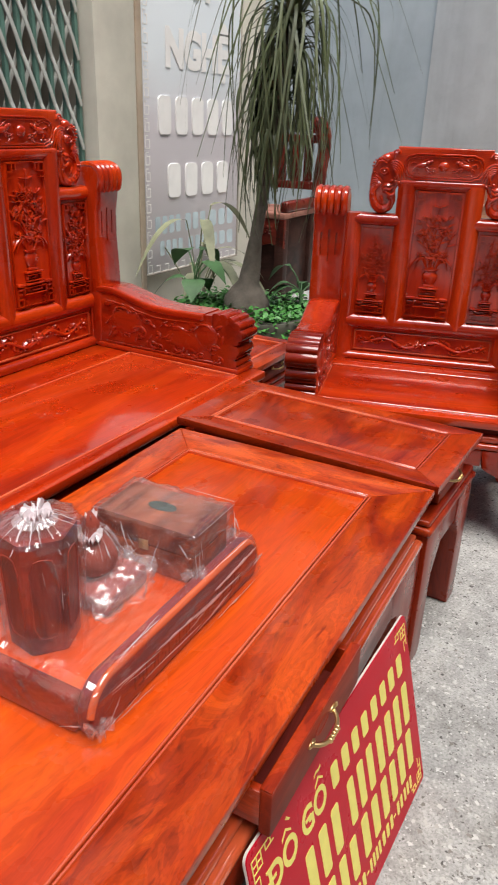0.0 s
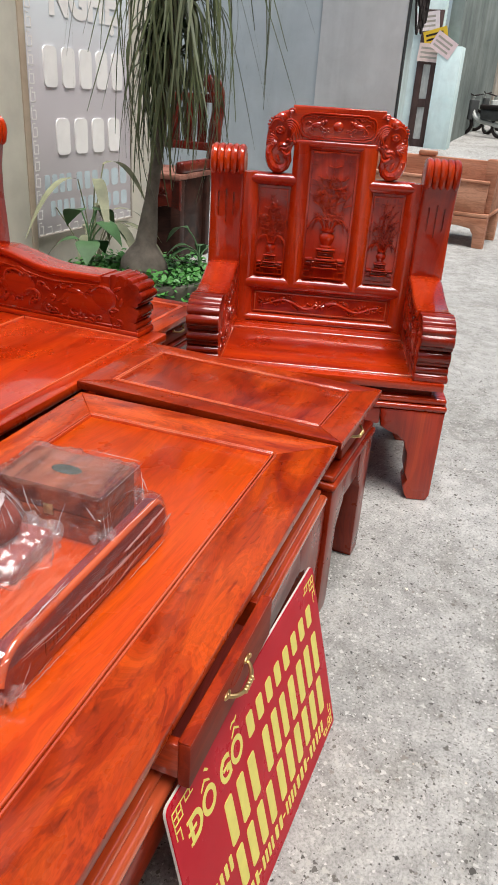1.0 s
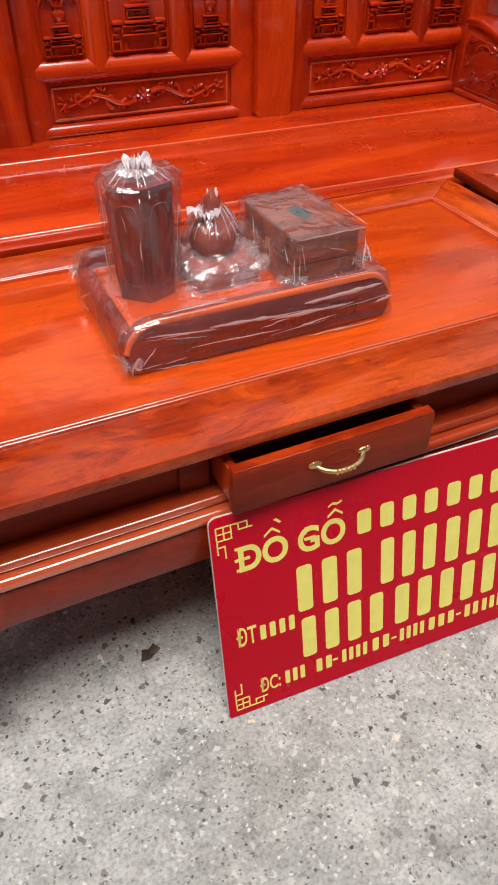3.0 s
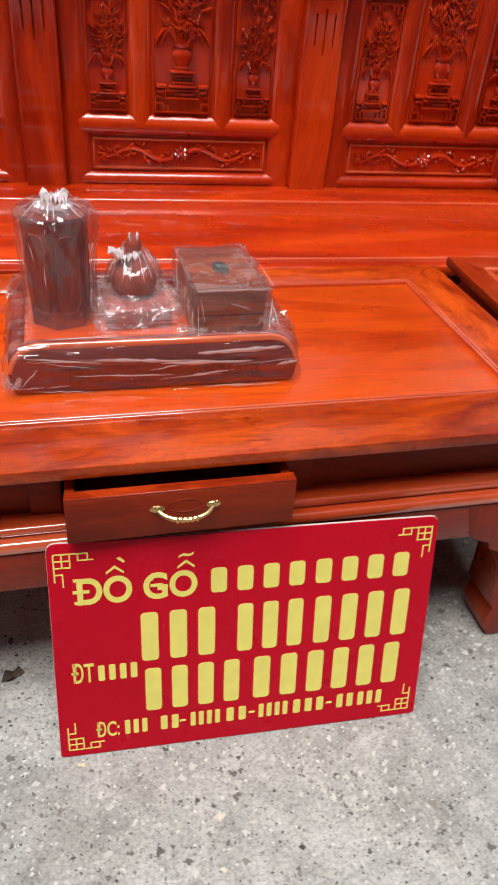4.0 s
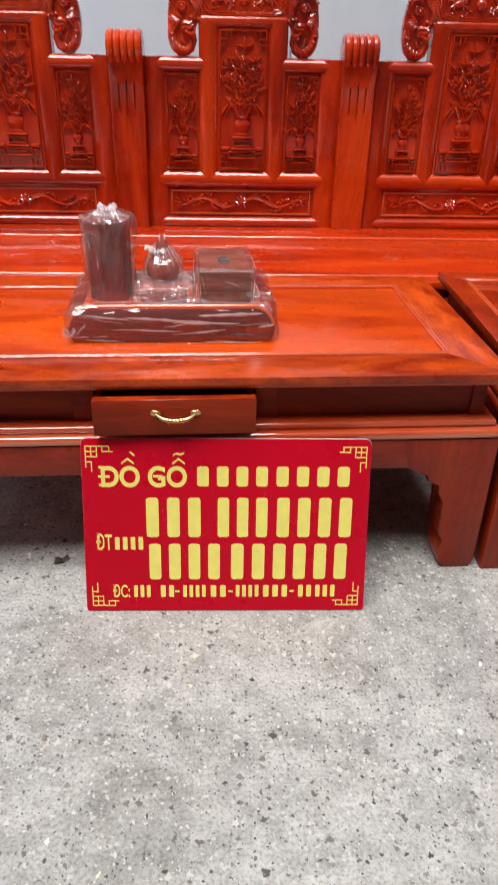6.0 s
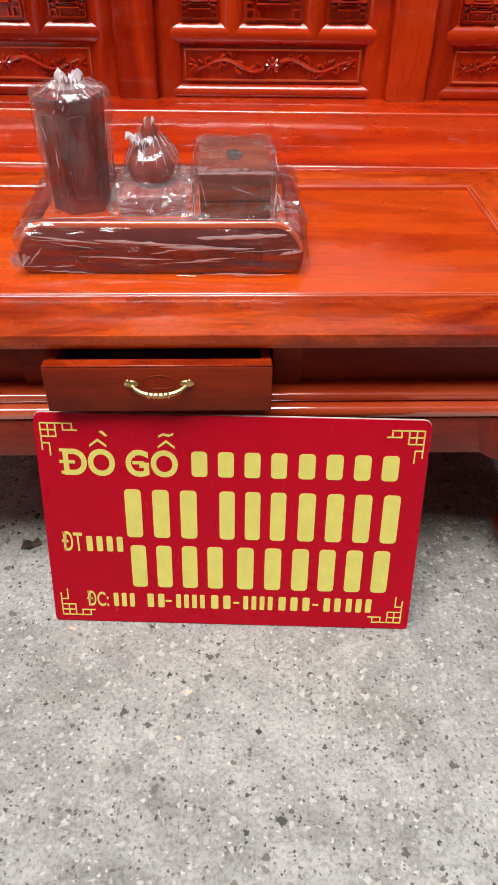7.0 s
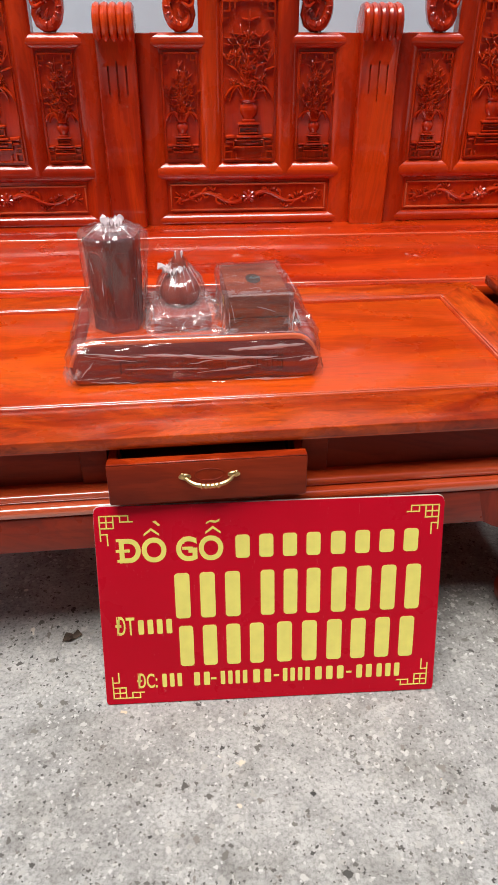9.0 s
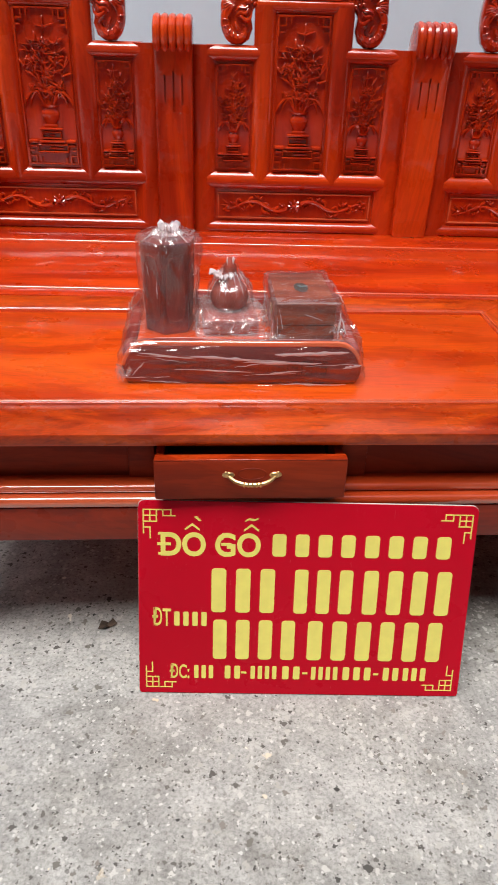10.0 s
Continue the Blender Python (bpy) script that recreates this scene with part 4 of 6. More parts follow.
def coffee_table():
    root = thing("coffee_table", pose(-0.1, 0.103, 0, 0, 0, 3.8), "glossy red wooden coffee table with an open drawer", "table", "carved sofa set")
    L, D, Z = 0.69, 0.67, 0.516
    WX, WY, WZ = TABLE_WOOD
    framed_top(root, -L, L, 0, D, Z, 0.107, 0.117, 0.092, 0.02, FLAME_WOOD, TABLE_WOOD)
    part("lip", box(B(), -L + 0.012, L - 0.012, 0.012, D - 0.012, Z - 0.03, Z - 0.02, 0.003), WX, root)
    # waist with the drawer opening
    dx0, dx1, w = -0.171, 0.156, 0.05
    zt, zb = Z - 0.03, 0.398
    for x0, x1 in ((-L + 0.06, dx0 - 0.05), (dx1 + 0.05, L - 0.06)):
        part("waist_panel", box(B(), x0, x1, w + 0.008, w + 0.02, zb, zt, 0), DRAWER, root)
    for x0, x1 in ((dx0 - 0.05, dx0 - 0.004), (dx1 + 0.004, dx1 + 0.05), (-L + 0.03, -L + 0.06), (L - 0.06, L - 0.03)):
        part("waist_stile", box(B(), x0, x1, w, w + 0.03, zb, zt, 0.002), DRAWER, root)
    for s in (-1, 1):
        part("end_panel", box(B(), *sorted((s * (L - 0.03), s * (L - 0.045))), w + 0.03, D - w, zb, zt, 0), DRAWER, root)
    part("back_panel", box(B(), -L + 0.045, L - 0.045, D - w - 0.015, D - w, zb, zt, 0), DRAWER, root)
    # Inner floor painted black so the drawer opening looks unlit.
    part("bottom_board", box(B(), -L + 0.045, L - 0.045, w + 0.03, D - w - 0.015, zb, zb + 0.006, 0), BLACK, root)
    b = B()
    box(b, -L + 0.004, L - 0.004, 0.022, D - 0.022, 0.381, 0.398, 0.008, 3)
    box(b, -L - 0.008, L + 0.008, 0.008, D - 0.008, 0.358, 0.381, 0.010, 3)
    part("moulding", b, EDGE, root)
    h, xo = 0.358, L + 0.006
    for s in (-1, 1):
        o = [(0, h), (0, 0.02), (-0.01, 0), (-0.075, 0), (-0.09, 0.02), (-0.096, 0.05), (-0.088, 0.08), (-0.1, 0.1), (-0.104, 0.19), (-0.118, 0.215), (-0.12, 0.235), (-0.145, 0.247), (-0.15, 0.262), (-0.175, 0.272), (-0.2, 0.286), (-0.22, h)]
        for y0, y1 in ((0.012, 0.1), (D - 0.1, D - 0.012)):
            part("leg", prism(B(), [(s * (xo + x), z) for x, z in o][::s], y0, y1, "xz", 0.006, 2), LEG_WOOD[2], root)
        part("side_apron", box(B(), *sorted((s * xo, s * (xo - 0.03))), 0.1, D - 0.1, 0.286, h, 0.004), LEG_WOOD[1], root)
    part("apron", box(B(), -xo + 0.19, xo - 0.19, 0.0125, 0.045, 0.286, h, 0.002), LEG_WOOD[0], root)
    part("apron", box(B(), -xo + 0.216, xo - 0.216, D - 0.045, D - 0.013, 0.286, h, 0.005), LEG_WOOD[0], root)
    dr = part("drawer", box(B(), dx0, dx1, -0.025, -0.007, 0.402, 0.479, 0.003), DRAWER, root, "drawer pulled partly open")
    for x0, x1 in ((dx0 + 0.002, dx0 + 0.016), (dx1 - 0.016, dx1 - 0.002)):
        part("drawer_side", box(B(), x0, x1, -0.007, 0.34, 0.412, 0.472, 0.0015), SIDE_WOOD[1], dr)
    part("drawer_back", box(B(), dx0 + 0.016, dx1 - 0.016, 0.326, 0.34, 0.412, 0.47, 0), SIDE_WOOD[0], dr)
    part("drawer_floor", box(B(), dx0 + 0.016, dx1 - 0.016, -0.007, 0.326, 0.412, 0.418, 0), BROWN, dr)
    part("drawer_edge", box(B(), dx0 + 0.001, dx1 - 0.001, -0.024, -0.006, 0.4785, 0.4815, 0.001, 1), SIDE_WOOD[0], dr)
    oval = [(-0.006 + 0.024 * math.cos(radians(20 * k)), -0.0252, 0.454 + 0.0115 * math.sin(radians(20 * k))) for k in range(20)]
    part("oval_inset", tube(B(), oval, 0.0007, 6), DRAWER, dr, "faint oval line behind the handle")
    handle(dr, pose(-0.006, -0.026, 0.4465))
    return root


table = coffee_table()


def side_table(m, w, d, Z, label):
    root = thing("side_table", m, label, "table", "carved sofa set")
    WX, WY, WZ = SIDE_WOOD
    m0 = Z - 0.515
    framed_top(root, -w / 2, w / 2, 0, d, Z, 0.062, 0.074, 0.078, 0.022, SIDE_WOOD)
    b = box(B(), -w / 2 + 0.03, w / 2 - 0.03, 0.035, d - 0.035, 0.42 + m0, Z - 0.022, 0.002)
    part("body", b, DRAWER, root)
    b = box(B(), -w / 2 + 0.002, w / 2 - 0.002, 0.008, d - 0.008, 0.403 + m0, 0.42 + m0, 0.007, 3)
    box(b, -w / 2 - 0.006, w / 2 + 0.006, 0.0, d, 0.381 + m0, 0.402 + m0, 0.009, 3)
    part("moulding", b, WX, root)
    h = 0.381 + m0
    for s in (-1, 1):
        o = [(0, h), (0, 0.0), (-0.06, 0), (-0.072, 0.02), (-0.076, h - 0.14), (-0.1, h - 0.105), (-0.12, h - 0.08), (-0.12, h)]
        for y0, y1 in ((0.006, 0.08), (d - 0.08, d - 0.006)):
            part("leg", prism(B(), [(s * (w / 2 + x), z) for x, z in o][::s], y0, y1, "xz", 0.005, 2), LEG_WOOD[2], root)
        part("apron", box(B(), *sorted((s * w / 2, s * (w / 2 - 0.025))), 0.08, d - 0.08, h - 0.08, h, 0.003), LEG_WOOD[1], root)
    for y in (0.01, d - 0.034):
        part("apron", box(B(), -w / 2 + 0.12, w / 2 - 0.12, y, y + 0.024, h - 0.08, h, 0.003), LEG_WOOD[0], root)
    fr = part("drawer", box(B(), -w / 2 + 0.09, w / 2 - 0.09, 0.018, 0.035, 0.426 + m0, Z - 0.03, 0.002), DRAWER, root)
    handle(fr, pose(0, 0.017, 0.462 + m0))
    return root


side_table(pose(0.8, 0.148, 0, 0, 0, 0.6), 0.38, 0.727, 0.514, "glossy red wooden side table butted against the coffee table")
side_table(pose(1.575, 1.09, 0, 0, 0, 3), 0.42, 0.42, 0.41, "square red wooden corner table between bench and armchair")


# ---------------------------------------------------------------- shop sign
def text_mesh(body, size, bold=0.0, extrude=0.0006):
    cu = bpy.data.curves.new("letters", "FONT")
    cu.body, cu.size, cu.extrude, cu.offset = body, size, extrude, bold
    ob = bpy.data.objects.new("letters", cu)
    scene.collection.objects.link(ob)
    dg = bpy.context.evaluated_depsgraph_get()
    me = bpy.data.meshes.new_from_object(ob.evaluated_get(dg))
    bpy.data.objects.remove(ob)
    bpy.data.curves.remove(cu)
    return me


def lettering(body, parent, mat, x0, x1, z0, h, y, bold=0.0):
    """Flat letters facing the -y side, fitted into x0 to x1 with the capitals h high."""
    me = text_mesh(body, 1.0, bold)
    me.transform(Matrix.Rotation(radians(90), 4, "X"))
    xs = [v.co.x for v in me.vertices]
    cap = text_mesh("E", 1.0, bold)
    ch = max(v.co.y for v in cap.vertices)
    bpy.data.meshes.remove(cap)
    me.transform(Matrix.Translation((x0, y, z0)) @ Matrix.Diagonal(((x1 - x0) / (max(xs) - min(xs)), 0.6, h / ch, 1)) @ Matrix.Translation((-min(xs), 0, 0)))
    me.materials.append(mat)
    ob = new("lettering", me)
    ob.parent = parent
    return tagged(ob, "printed letters")


def print_bars(parent, mat, groups, z0, z1, y, gap=0.4, t=0.0006):
    for x0, x1, k in groups:
        w = (x1 - x0) / (k - gap * 1.0 if k > 1 else 1)
        for i in range(k):
            a = x0 + i * w
            o, r = [], min(w * (1 - gap), z1 - z0) * 0.24
            c = a + w * (1 - gap)
            for cx, cz, q in ((c - r, z1 - r, 0), (a + r, z1 - r, 90), (a + r, z0 + r, 180), (c - r, z0 + r, 270)):
                o += [(cx + r * math.cos(radians(q + d)), cz + r * math.sin(radians(q + d))) for d in (0, 30, 60, 90)]
            part("printed_bar", prism(B(), o, y - t, y + 0.0004, "xz"), mat, parent)


def sign_red():
    m, n, l, b = material("scuffed_red_sign_face")
    v = coords(n, l)
    scr = coords(n, l, (30, 30, 4))
    col = ramp(n, l, noise_tex(n, l, v, 3, 4, 0.5), [(0.3, (0.46, 0.002, 0.014)), (0.7, (0.56, 0.002, 0.019))])
    sc = ramp(n, l, noise_tex(n, l, scr, 3.0, 8, 0.8, 2.0), [(0.635, grey(0)), (0.68, grey(1))])
    spots = ramp(n, l, noise_tex(n, l, v, 55, 4, 0.7), [(0.70, grey(0)), (0.76, grey(1))])
    col = mix(n, l, col, (0.62, 0.2, 0.2), mix(n, l, sc, spots, 0.5))
    l.new(col, b.inputs["Base Color"])
    l.new(ramp(n, l, noise_tex(n, l, v, 8, 5, 0.6), [(0.3, grey(0.22)), (0.7, grey(0.4))]), b.inputs["Roughness"])
    b.inputs["Specular IOR Level"].default_value = 0.12
    return m


def shop_sign():
    root = thing("shop_sign", pose(0.0, 0.0, 0.002, -13.0, 0, 1.1) @ Matrix.Diagonal((1, 1, 0.98, 1)), "red metal shop sign with yellow print leaning on the table", "sign")
    W, H, y = 0.3, 0.404, 0.0
    r = 0.012
    o = []
    for cx, cz, q in ((W - r, H - r, 0), (-W + r, H - r, 90), (-W + r * 0.6, r * 0.6, 180), (W - r * 0.6, r * 0.6, 270)):
        o += [(cx + r * math.cos(radians(q + d)), cz + r * math.sin(radians(q + d))) for d in (0, 30, 60, 90)]
    o = [(x, max(z, 0)) for x, z in o]
    part("face", prism(B(), o, y, y + 0.002, "xz"), sign_red(), root, "scuffed red printed face")
    part("backing", prism(B(), [(x * 1.002, z * 1.001) for x, z in o], y + 0.0022, y + 0.006, "xz"), WHITE_EDGE, root, "pale chipped board")
    lettering("DO GO", root, YELLOW, -0.261, -0.083, 0.298, 0.045, y, 0.03)
    part("letter_bar", box(B(), -0.267, -0.243, y - 0.0006, y + 0.0004, 0.317, 0.3225, 0), YELLOW, root)
    for xc, tilde in ((-0.205, False), (-0.1, True)):
        b = B()
        prism(b, [(xc - 0.013, 0.347), (xc, 0.357), (xc + 0.013, 0.347), (xc + 0.013, 0.351), (xc, 0.362), (xc - 0.013, 0.351)], y - 0.0006, y + 0.0004, "xz")
        if tilde:
            prism(b, [(xc - 0.012, 0.3655), (xc - 0.005, 0.3695), (xc + 0.004, 0.3675), (xc + 0.011, 0.3705), (xc + 0.012, 0.3745), (xc + 0.005, 0.3715), (xc - 0.004, 0.3735), (xc - 0.011, 0.3695)], y - 0.0006, y + 0.0004, "xz")
        else:
            prism(b, [(xc + 0.012, 0.366), (xc + 0.003, 0.374), (xc + 0.008, 0.376), (xc + 0.016, 0.367)], y - 0.0006, y + 0.0004, "xz")
        part("accent_mark", b, YELLOW, root)
    for x0, x1, z0, z1 in ((-0.2655, -0.243, 0.298, 0.303), (-0.2655, -0.243, 0.338, 0.343), (-0.152, -0.1495, 0.33, 0.343), (-0.1535, -0.135, 0.318, 0.3235)):
        part("serif", box(B(), x0, x1, y - 0.0006, y + 0.0004, z0, z1, 0), YELLOW, root)
    print_bars(root, YELLOW, ((-0.062, 0.086, 4), (0.104, 0.258, 4)), 0.298, 0.343, y)
    print_bars(root, YELLOW, ((-0.17, -0.055, 3), (-0.019, 0.087, 3), (0.107, 0.267, 4)), 0.180, 0.272, y)
    print_bars(root, YELLOW, ((-0.166, -0.014, 4), (0.01, 0.128, 3), (0.145, 0.261, 3)), 0.078, 0.164, y)
    lettering("ĐT", root, YELLOW, -0.278, -0.244, 0.15, 0.036, y, 0.012)
    print_bars(root, YELLOW, ((-0.238, -0.178, 4),), 0.15, 0.180, y)
    lettering("ĐC:", root, YELLOW, -0.247, -0.21, 0.034, 0.030, y, 0.012)
    print_bars(root, YELLOW, ((-0.201, -0.165, 3), (-0.143, -0.114, 2), (-0.094, -0.045, 4), (-0.034, -0.001, 2), (0.021, 0.071, 4), (0.081, 0.134, 3), (0.158, 0.187, 2), (0.196, 0.239, 3)), 0.034, 0.063, y)
    for x in (-0.107, 0.009, 0.144):
        part("printed_bar", box(B(), x - 0.005, x + 0.005, y - 0.0006, y + 0.0004, 0.046, 0.05, 0), YELLOW, root)
    for sx in (-1, 1):
        for sz in (-1, 1):
            b = B()
            x, z = sx * (W - 0.008), (H - 0.016 if sz > 0 else 0.012)
            s, t = 0.0115, 0.0022

            def bar(u0, u1, w0, w1):
                xs, zs = sorted((x - sx * u0, x - sx * u1)), sorted((z - sz * w0, z - sz * w1))
                box(b, xs[0], xs[1], y - 0.0006, y + 0.0004, zs[0], zs[1], 0)
            for k in range(3):
                bar(0, 2 * s + t, k * s, k * s + t)
                bar(k * s, k * s + t, 0, 2 * s + t)
            bar(2 * s, 4.2 * s, 0, t)
            bar(3 * s, 3 * s + t, 0, s)
            bar(3 * s, 5 * s, s, s + t)
            bar(4.2 * s, 4.2 * s + t, 0, s)
            bar(0, t, 2 * s, 4.2 * s)
            bar(0, s, 3 * s, 3 * s + t)
            bar(s, s + t, 3 * s, 5 * s)
            part("fret_corner", b, YELLOW, root, "yellow key-pattern corner")
    return root


shop_sign()


# ---------------------------------------------------------------- wrapped tea-table set
def film(name, haze, gloss, stretch=(1, 1, 1), size=42, rough=0.06):
    """Clear plastic film: see-through, a trace of milk, and gloss that rises at the edges."""
    m, n, l, b = material(name)
    out = n["Material Output"]
    n.remove(b)
    tr, gl, df = n.new("ShaderNodeBsdfTransparent"), n.new("ShaderNodeBsdfGlossy"), n.new("ShaderNodeBsdfDiffuse")
    gl.inputs["Roughness"].default_value = rough
    # The pink tint stands for red wood reflected in the film.
    df.inputs["Color"].default_value = (0.93, 0.82, 0.84, 1)
    v = coords(n, l)
    k = n.new("ShaderNodeBump")
    k.inputs["Strength"].default_value, k.inputs["Distance"].default_value = 0.35, 0.003
    w = n.new("ShaderNodeTexNoise")
    w.noise_type = "RIDGED_MULTIFRACTAL"
    w.inputs["Scale"].default_value, w.inputs["Detail"].default_value, w.inputs["Distortion"].default_value = size, 4, 0.8
    l.new(coords(n, l, stretch), w.inputs["Vector"])
    l.new(w.outputs["Fac"], k.inputs["Height"])
    l.new(k.outputs[0], gl.inputs["Normal"])
    fr = n.new("ShaderNodeFresnel")
    fr.inputs["IOR"].default_value = 1.5
    gain = n.new("ShaderNodeMath")
    gain.operation = "MULTIPLY_ADD"
    gain.use_clamp = True
    gain.inputs[1].default_value, gain.inputs[2].default_value = 1.0, gloss
    l.new(fr.outputs[0], gain.inputs[0])
    m1, m2 = n.new("ShaderNodeMixShader"), n.new("ShaderNodeMixShader")
    milk = ramp(n, l, w.outputs["Fac"], [(0.35, grey(min(0.9, haze * 0.7))), (0.95, grey(min(0.9, haze * 3.5)))])
    l.new(milk, m1.inputs[0])
    l.new(tr.outputs[0], m1.inputs[1])
    l.new(df.outputs[0], m1.inputs[2])
    top = n.new("ShaderNodeMath")
    top.operation = "MINIMUM"
    top.inputs[1].default_value = 0.45
    l.new(gain.outputs[0], top.inputs[0])
    l.new(top.outputs[0], m2.inputs[0])
    l.new(m1.outputs[0], m2.inputs[1])
    l.new(gl.outputs[0], m2.inputs[2])
    l.new(m2.outputs[0], out.inputs[0])
    return m


FILM = film("crinkled_clear_film", 0.05, 0.07, rough=0.12)
LONG_FILM = film("stretched_clear_film", 0.03, 0.1, (0.18, 1, 1.3), rough=0.09)
TALL_FILM = film("tight_clear_film", 0.035, 0.06, (1, 1, 0.22), rough=0.12)
# Mostly diffuse white, so that folds show as painted highlights.
GLINT_FOLD = film("whitish_fold_film", 0.85, 0.2)
CAP = film("drawn_milky_film", 0.4, 0.12, rough=0.15)
CLOUDY = film("cloudy_crumpled_film", 0.15, 0.05, (1, 1, 1), 34, 0.2)
TUFT = film("gathered_whitish_film", 1.7, 0.12)


def crumple(bm, amp, freq, seed, stretch=(1, 1, 1), creases=26, jitter=0.00015, flat=0.35):
    """Push a skin outwards: soft waves and straight sharp creases that come and go."""
    S = Vector(stretch)
    rng = random.Random(int(seed * 100))
    bm.normal_update()
    co = [v.co.copy() for v in bm.verts]
    lo, hi = [min(c[i] for c in co) for i in range(3)], [max(c[i] for c in co) for i in range(3)]
    folds = []
    for k in range(creases):
        p = Vector([rng.uniform(a, b) for a, b in zip(lo, hi)])
        d = Vector((rng.gauss(0, 1) * S.x, rng.gauss(0, 1) * S.y, rng.gauss(0, 1) * S.z)).normalized()
        folds.append((p, d, rng.uniform(0.004, 0.009), rng.uniform(0.05, 0.16), rng.uniform(0.5, 1.3)))
    push = []
    for v in bm.verts:
        p = v.co * freq + Vector((seed, seed * 2.3, seed * 0.7))
        h = 0.35 * noise.noise(p) + 0.35
        for c, d, w, reach, g in folds:
            q = v.co - c
            a = abs(q.dot(d))
            if a < w and q.length < reach:
                h += g * (1 - a / w) * (1 - (q.length / reach) ** 2)
        push.append(v.normal * h * amp * (flat if v.normal.z > 0.9 else 1))
    for v, d in zip(bm.verts, push):
        v.co += d + v.normal * rng.uniform(-1, 1) * jitter
    bmesh.ops.triangulate(bm, faces=bm.faces[:])
    return bm


def shell(x0, x1, y0, y1, z0, z1, cuts=26, bev=0.015):
    """A loose skin round a box with rounded edges, open below."""
    t = B()
    bmesh.ops.create_cube(t, size=1)
    bmesh.ops.subdivide_edges(t, edges=t.edges[:], cuts=cuts, use_grid_fill=True)
    bmesh.ops.delete(t, geom=[f for f in t.faces if f.calc_center_median().z < -0.4999], context="FACES")
    size, mid = Vector((x1 - x0, y1 - y0, z1 - z0)), Vector((x0 + x1, y0 + y1, z0 + z1)) / 2
    for v in t.verts:
        p = Vector([a * b for a, b in zip(v.co, size)])
        core = Vector([max(-s / 2 + bev, min(s / 2 - bev, a)) for a, s in zip(p, size)])
        core.z = p.z if p.z < 0 else core.z
        q = p - core
        v.co = mid + core + (q.normalized() * bev if q.length > 1e-9 else q)
    return t


def fold_lines(parent, lines, seed, size=0.0012):
    """Ragged folds in a plastic wrap, drawn white to stand for its glints too, some hair-thin, a few wide; lines: two
    end points and the axis that they face.
    """
    rng = random.Random(seed)
    b = B()
    for p, q, axis in lines:
        p, q = Vector(p), Vector(q)
        n = 9
        jag = min(0.0008, 0.02 * (q - p).length)
        pts = [p.lerp(q, i / n) + Vector([0 if k == axis else rng.uniform(-jag, jag) for k in range(3)]) for i in range(n + 1)]
        r = size * rng.choice((0.3, 0.4, 0.5, 0.6, 0.8, 1.6))
        tube(b, pts, [0.0002 + r * math.sin(math.pi * (i + 0.2) / (n + 0.4)) * rng.uniform(0.4, 1.3) for i in range(n + 1)], 6, (axis, 0.3))
    return tagged(part("folds", b, GLINT_FOLD, parent, "", 60), "plastic folds and white glints drawn as ribbons", kind="stuff")


def tied_top(bm, c, r, seed, n=40, h=0.03):
    """The gathered, frilled tuft of a tied plastic bag."""
    rng = random.Random(seed)
    prev = None
    for i in range(6):
        t = i / 5
        row = []
        for j in range(n):
            a = 2 * math.pi * j / n
            f = noise.noise(Vector((math.cos(a) * 2.5 + seed, math.sin(a) * 2.5, t * 1.5)))
            q = r * t * (0.75 + 0.5 * f + rng.uniform(-0.12, 0.12) * t)
            row.append(bm.verts.new((c[0] + q * math.cos(a), c[1] + q * math.sin(a), c[2] + h * math.sin(t * 2.4) * (0.7 + 0.9 * f) + (0.006 * t * (1 if j % 2 else -1)))))
        if prev:
            for j in range(n):
                bm.faces.new((prev[j], prev[(j + 1) % n], row[(j + 1) % n], row[j]))
        prev = row
    return bm


KM = pose(-0.1225, 0.299, 0.512, 0, 0, 3.5)


